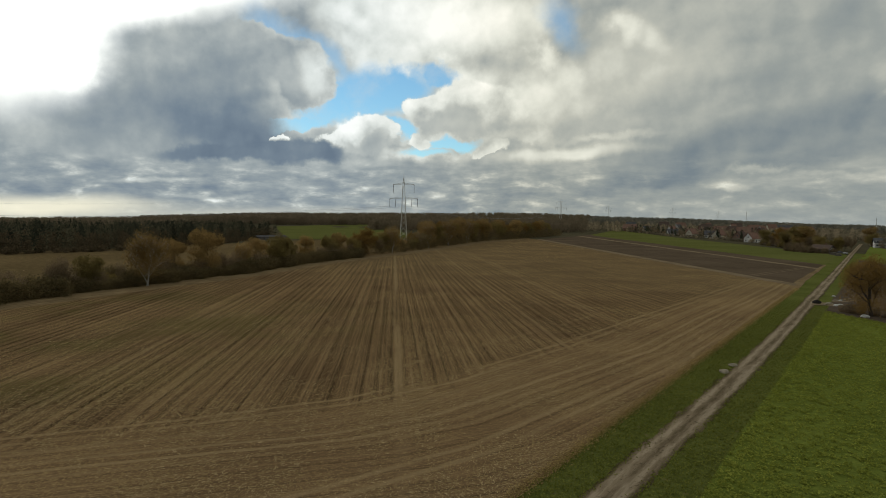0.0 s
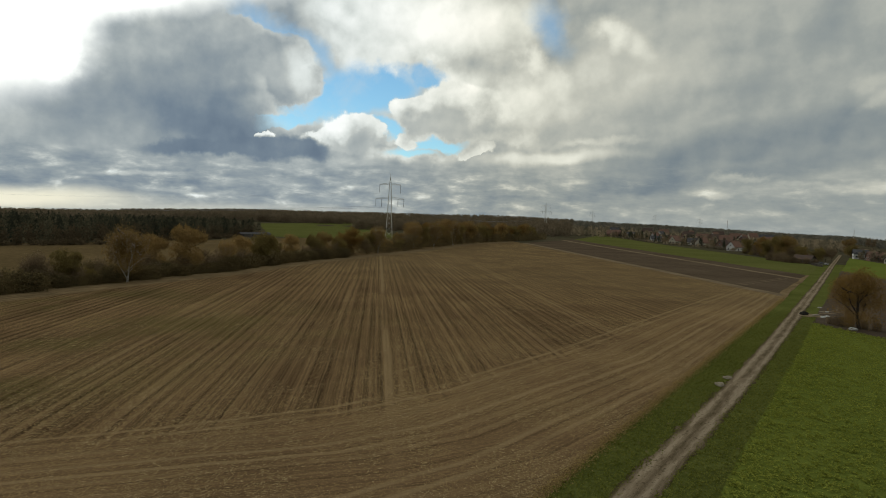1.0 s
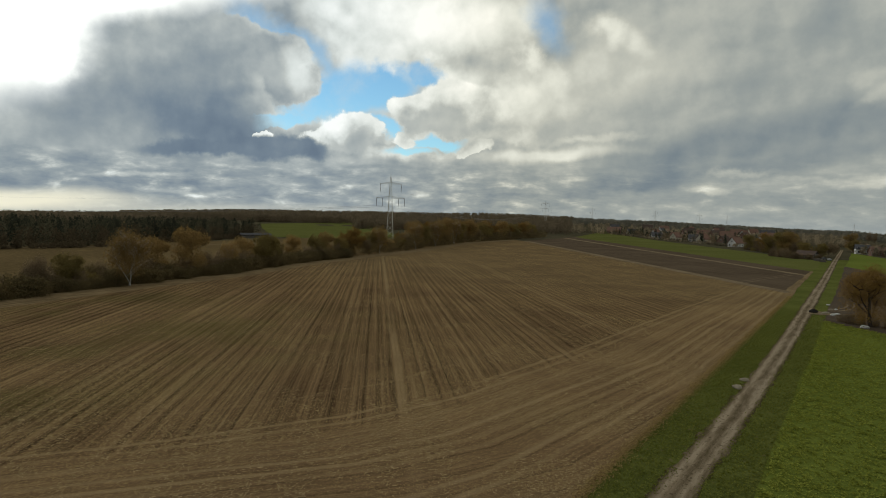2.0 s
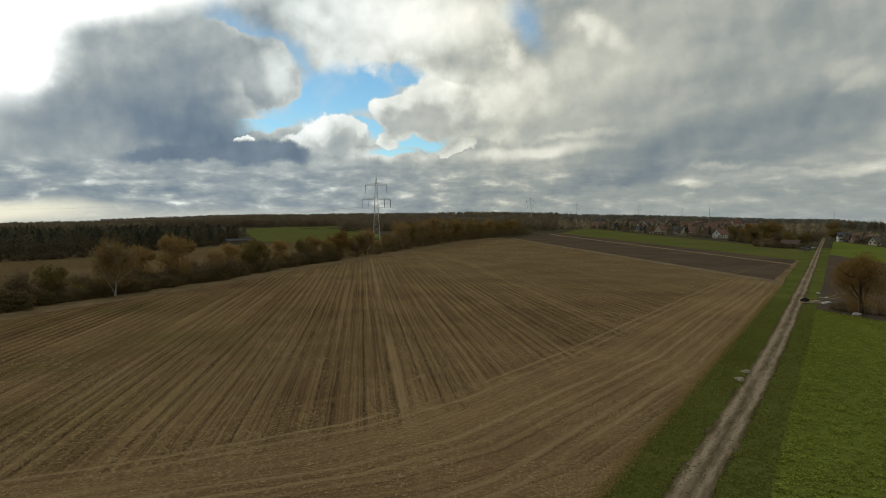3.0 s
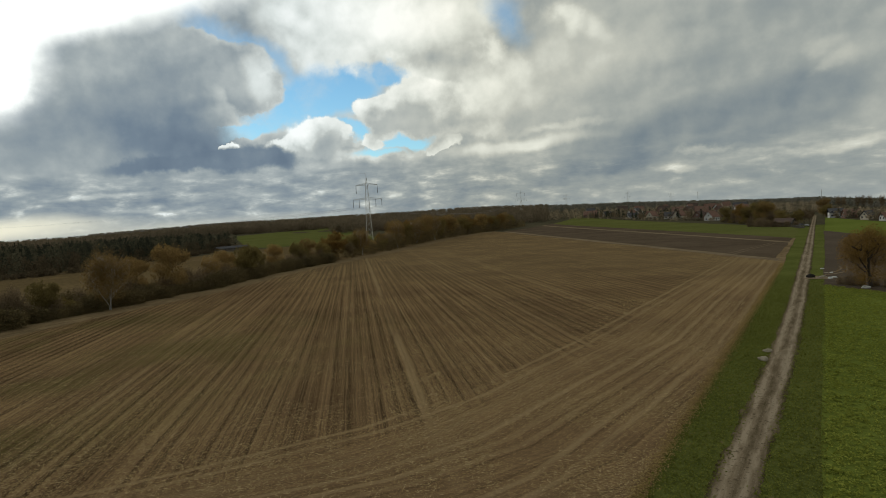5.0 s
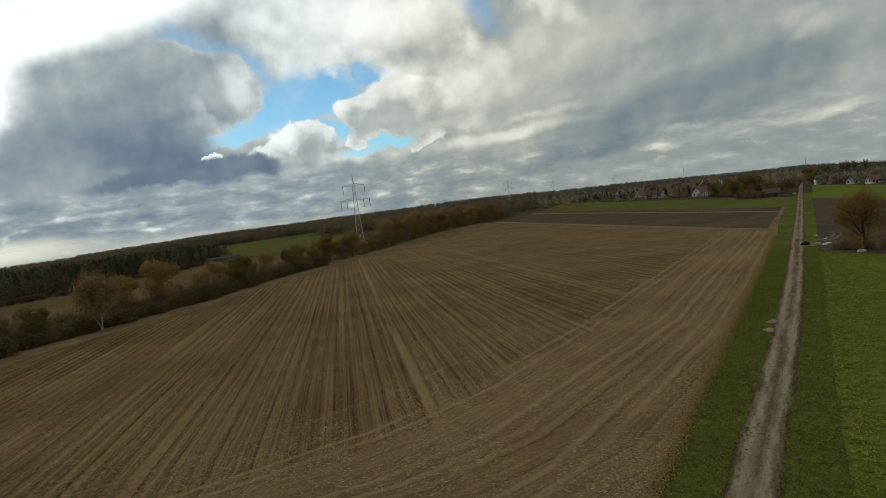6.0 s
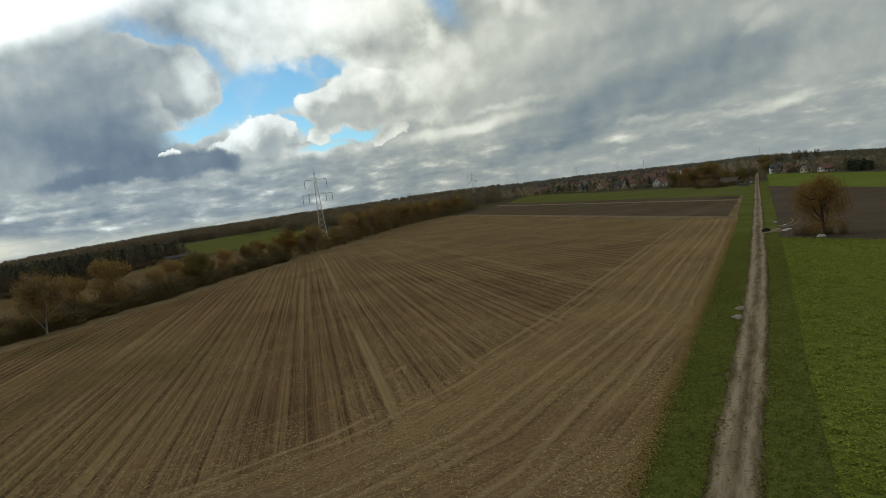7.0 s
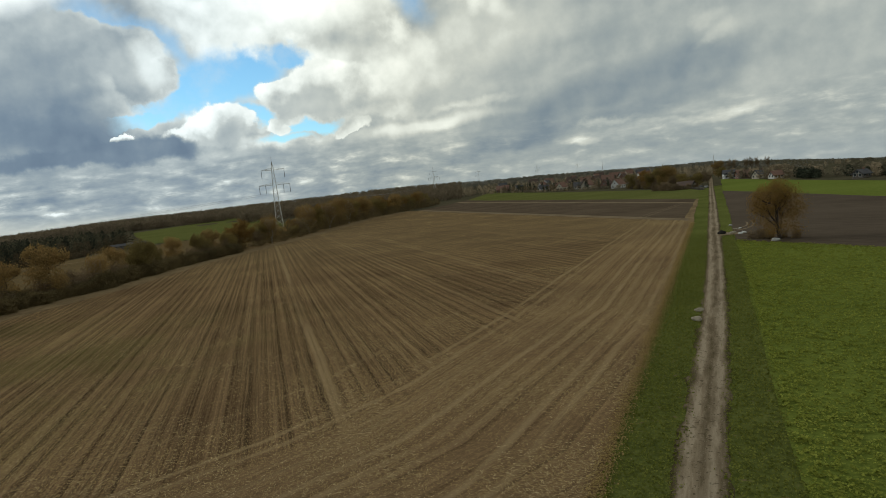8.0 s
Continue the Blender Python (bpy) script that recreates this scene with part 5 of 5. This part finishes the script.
BACK_ROWS = [
    ((-128, 905), 25, (15, 10, 5.5, 13.0), M_PLASTER, RED, 2, "cream house with a tall red roof among garden trees"),
    ((-160, 940), 70, (14, 10, 5.5, 13.0), M_WHITEWALL, RED, 2, "white gabled house with a red roof among trees"),
    ((-88, 880), 15, (16, 11, 6.0, 13.5), M_WHITEWALL, GREY, 2, "pale house with a broad grey roof behind the village"),
    ((-60, 850), 60, (14, 10, 5.5, 12.5), M_BRICK, RED, 2, "brick house with a red roof beyond the brown trees"),
    ((-250, 1010), 40, (15, 10, 5.5, 13.0), M_WHITEWALL, RED, 2, "white house with a red roof at the edge of the village"),
    ((-290, 1060), 15, (16, 10, 5.5, 13.0), M_PLASTER, BROWN, 2, "cream house with a brown roof at the edge of the village"),
    ((-215, 1040), 75, (14, 10, 5.5, 13.0), M_BRICK, RED, 2, "brick house with a red roof far back in the village"),
    ((-170, 1020), 20, (15, 10, 6.0, 14.0), M_WHITEWALL, BROWN, 2, "white house with a brown roof far back in the village"),
    ((-120, 1000), 50, (15, 10, 6.0, 14.0), M_PLASTER, RED, 2, "cream house with a red roof far back in the village"),
    ((-330, 1010), 30, (14, 10, 5.0, 12.0), M_WHITEWALL, GREY, 2, "white house with a grey roof behind the farmhouse"),
]
BY_THE_TRACK = [
    ((11.9, 548), 10, (9, 7, 3.8, 6.6), M_WHITEWALL, GREY, 2, "white house with a dark roof beside the track"),
    ((21, 522), 20, (10, 7, 2.6, 6.0), M_BRICK, RED, 1, "low brick bungalow with a red roof"),
    ((30, 482), 40, (9, 6.5, 2.4, 5.4), M_PLASTER, GREY, 1, "cream bungalow with a grey hipped roof"),
    ((37, 452), 30, (7, 5.5, 2.2, 4.6), M_WHITEWALL, RED, 1, "small red-roofed house behind garden hedges"),
    ((64, 350), 50, (7, 4.5, 2.0, 3.8), M_WOOD, GREY, 1, "dark timber shed with white doors"),
    ((-368, 302), 80, (24, 7, 2.0, 3.2), M_WOOD, M_SLATE, 1, "long low shed with a grey roof beside the conifers"),
    ((-15, 413), -25, (10, 7, 2.3, 4.5), M_WOOD, BROWN, 1, "weathered timber barn with a brown roof beside the track"),
]
for at, turn, size, walls, roof, floors, label in PASTURE_EDGE + VILLAGE_CORE + BACK_ROWS + BY_THE_TRACK:
    house(at, turn, *size, walls, roof, label, floors)


def parked_car(at, turn, mat, label):
    car = thing("car", label, "car", "parked cars", (*at, 0.05), turn)
    prof = [(-2.1, 0.35), (2.1, 0.35), (2.15, 0.75), (1.25, 0.92), (0.6, 1.42), (-1.3, 1.45), (-1.95, 0.95), (-2.15, 0.85)]
    n = len(prof)
    V = [(x, s * (0.86 if z < 1 else 0.68), z) for s in (-1, 1) for x, z in prof]
    F = [list(range(n))[::-1], [n + i for i in range(n)]] + [[i, (i + 1) % n, n + (i + 1) % n, n + i] for i in range(n)]
    part("body", V, F, mat, car)
    for s in (-1, 1):
        part("side_window", [(0.5, s * 0.79, 1.0), (0.35, s * 0.71, 1.36), (-1.2, s * 0.71, 1.38), (-1.6, s * 0.79, 1.0), (0.5, s * 0.84, 1.0), (0.35, s * 0.75, 1.36), (-1.2, s * 0.75, 1.38), (-1.6, s * 0.84, 1.0)],
             [[0, 1, 2, 3], [7, 6, 5, 4], [0, 4, 5, 1], [1, 5, 6, 2], [2, 6, 7, 3], [3, 7, 4, 0]], M_PANE, car)
        for x in (-1.35, 1.35):
            V, F = [], []
            tube(V, F, [Vector((x, s * 0.72, 0.32)), Vector((x, s * 0.90, 0.32))], [0.32, 0.32], 14)
            F += [list(range(14)), list(range(14, 28))]
            part("wheel", V, F, M_BLACK, car, "black tyre")
    return car


parked_car((-3.4, 398), 80, M_WHITE, "white car parked on the verge before the barn")
parked_car((-6.5, 407), 60, M_SLATE, "grey car parked beside the timber barn")


def log_pile(at, turn, label):
    """Felled logs stacked in three courses."""
    pile = thing("log_pile", label, "log pile", "stacked wood by the track", (*at, 0.05), turn)
    for row, n in enumerate((6, 5, 4)):
        for k in range(n):
            y, z = (k - (n - 1) / 2) * 0.46, 0.22 + row * 0.40
            V, F = [], []
            tube(V, F, [Vector((-1.6, y, z)), Vector((1.6, y + 0.03, z))], [0.23, 0.21], 9)
            F += [list(range(9)), list(range(9, 18))]
            part("log", V, F, M_WOOD, pile)
    return pile


log_pile((-7.2, 388), 75, "stacked pale logs on the verge before the barn")
log_pile((-8.8, 394), 70, "stacked pale logs beside the pasture fence")
log_pile((-5.6, 381), 80, "low stack of logs beside the dirt track")


def fence():
    f = thing("fence", "low pasture fence of weathered posts and rails", "fence")
    a, b = Vector((-8, 392, 0)), Vector((-92, 602, 0))
    n = 40
    for i in range(n + 1):
        p = a.lerp(b, i / n)
        part("post", *boxes([(p.x - 0.06, p.y - 0.06, -0.1, p.x + 0.06, p.y + 0.06, 1.2)]), M_WOOD, f)
    for z in (0.6, 1.05):
        part("rail", *bars([(a + Vector((0, 0, z)), b + Vector((0, 0, z)))], 0.05), M_WOOD, f)


fence()


# ---------------------------------------------------------------- small things by the track
def rock(at, size, seed, mat, name, label, category, group):
    bm = bmesh.new()
    bmesh.ops.create_icosphere(bm, subdivisions=3, radius=1.0)
    for v in bm.verts:
        k = 1 + 0.30 * noise.noise(v.co * 1.3 + Vector((seed, 0, 0))) + 0.10 * noise.noise(v.co * 3.5 + Vector((0, seed, 0)))
        v.co = Vector((v.co.x * k * size[0], v.co.y * k * size[1], max(v.co.z * k, -0.35) * size[2]))
    lo = min(v.co.z for v in bm.verts)
    me = bpy.data.meshes.new(name)
    bm.to_mesh(me)
    bm.free()
    me.materials.append(mat)
    me.polygons.foreach_set("use_smooth", [True] * len(me.polygons))
    ob = new(name, me)
    ob.matrix_basis = pose(at[0], at[1], at[2] - lo - 0.04, 0, 0, seed * 53)
    return tagged(ob, label, category, group)


rock((-0.45, 77.2, 0.08), (0.6, 0.4, 0.24), 1, M_STONE, "boulder", "pale fieldstone at the edge of the dirt track", "stone", "track stones")
rock((-0.55, 73.1, 0.08), (0.62, 0.5, 0.30), 2, M_STONE, "boulder", "larger pale fieldstone at the edge of the track", "stone", "track stones")
rock((11.1, 132.6, 0.08), (0.8, 0.5, 0.4), 3, M_RUBBLE, "boulder", "whitish boulder at the foot of the oak", "stone", "stones by the oak")
for n, (x, y, s) in enumerate([(4.6, 149.5, 0.8), (5.9, 147.2, 0.8), (6.6, 149.0, 0.65), (5.2, 157.0, 0.5), (6.1, 158.0, 0.5), (4.4, 166.0, 0.6), (3.9, 148.0, 0.5)]):
    rock((x, y, 0.09), (s, s * 0.6, s * 0.35), 4 + n, M_RUBBLE if n % 3 else M_STONE, "boulder", "pale rubble stone dumped beside the track", "stone", "rubble heap")
rock((2.45, 148.8, 0.09), (0.8, 0.6, 0.6), 14, M_BLACK, "stump", "dark tree stump beside the track", "stump", "")


# ---------------------------------------------------------------- loose litter and plants on the ground
def flat_bits(rng, pts, long, thin, lean):
    """Narrow quads lying about at every angle."""
    n = len(pts)
    a = rng.uniform(0, 2 * math.pi, n)
    d = np.stack([np.cos(a), np.sin(a), rng.uniform(-lean, lean, n)], 1)
    w = np.stack([-np.sin(a), np.cos(a), rng.uniform(-0.5, 0.5, n)], 1)
    l = (long * rng.uniform(0.5, 1.5, n))[:, None] / 2
    t = thin / 2
    V = np.stack([pts - l * d - t * w, pts + l * d - t * w, pts + l * d + t * w, pts - l * d + t * w], 1).reshape(-1, 3)
    return V, np.arange(4 * n).reshape(-1, 4)


def straw():
    rng = np.random.default_rng(71)
    n = 130000
    x = -4.6 - 75 * rng.random(n) ** 1.2
    y = 18 + 95 * rng.random(n) ** 1.3
    # straw lies thicker along the rows and in swathes
    keep = np.array([noise.noise((a * 0.12, b * 0.12, 2)) + 0.6 * noise.noise(((ROW_Y * a + ROW_X * b) * 0.5, 0, 4)) for a, b in zip(x, y)]) + rng.normal(0, 0.25, n) > -0.05
    p = np.stack([x, y, 0.115 + 0.02 * rng.random(n)], 1)[keep]
    V, F = flat_bits(rng, p, 0.21, 0.024, 0.08)
    tagged(new("straw", mesh_from("straw", V, F, M_STRAW)), "pale chopped straw strewn over the harvested soil", "straw", kind="stuff")


def crop_leaves():
    """Leaf rosettes of a sown crop, several small leaves on each plant."""
    rng = np.random.default_rng(72)
    n = 36000
    c = np.stack([5.0 + 45 * rng.random(n) ** 1.2, 12 + 130 * rng.random(n) ** 1.25, np.full(n, 0.20)], 1)
    c = c[c[:, 1] < 137 - 1.02 * (c[:, 0] - 4.8)]
    p = np.repeat(c, 5, axis=0) + rng.normal(size=(5 * len(c), 3)) * np.array([0.10, 0.10, 0.035])
    V, F = leaf_quads(rng, p, 0.14, 0.0, 2.4)
    tagged(new("crop_leaves", mesh_from("crop_leaves", V, F, M_LEAFCROP)), "low green leaves of the young catch crop", "crop", kind="stuff")


def verge_blades():
    rng = np.random.default_rng(73)
    n = 70000
    y = 10 + 150 * rng.random(n) ** 1.3
    left = rng.random(n) < 0.5
    c = np.array([track_x(v) for v in y])
    x = np.where(left, rng.uniform(-4.3, 0, n), rng.uniform(0, 5.0, n))
    ok = np.where(left, x < c - 1.15 + 0.25 * rng.normal(size=n), x > c + 1.15 + 0.2 * rng.normal(size=n))
    ok &= rng.random(n) < np.clip((165 - y) / 60, 0, 1)
    p = np.stack([x, y, np.full(n, 0.10)], 1)[ok]
    V, F = leaf_quads(rng, p, 0.12, 0.0, 1.4)
    tagged(new("verge_grass", mesh_from("verge_grass", V, F, M_BLADES)), "rough grass tufts along the dirt track", "grass", kind="stuff")


def dry_margin():
    rng = np.random.default_rng(74)
    n = 24000
    p = np.stack([-4.3 + 0.34 * rng.normal(size=n), 10 + 170 * rng.random(n) ** 1.2, 0.12 + 0.05 * rng.random(n)], 1)
    V, F = leaf_quads(rng, p, 0.09, 0.0, 2.2)
    tagged(new("dry_grass", mesh_from("dry_grass", V, F, M_DRY)), "withered straw-coloured grass along the field edge", "grass", kind="stuff")


straw()
dry_margin()
crop_leaves()
verge_blades()
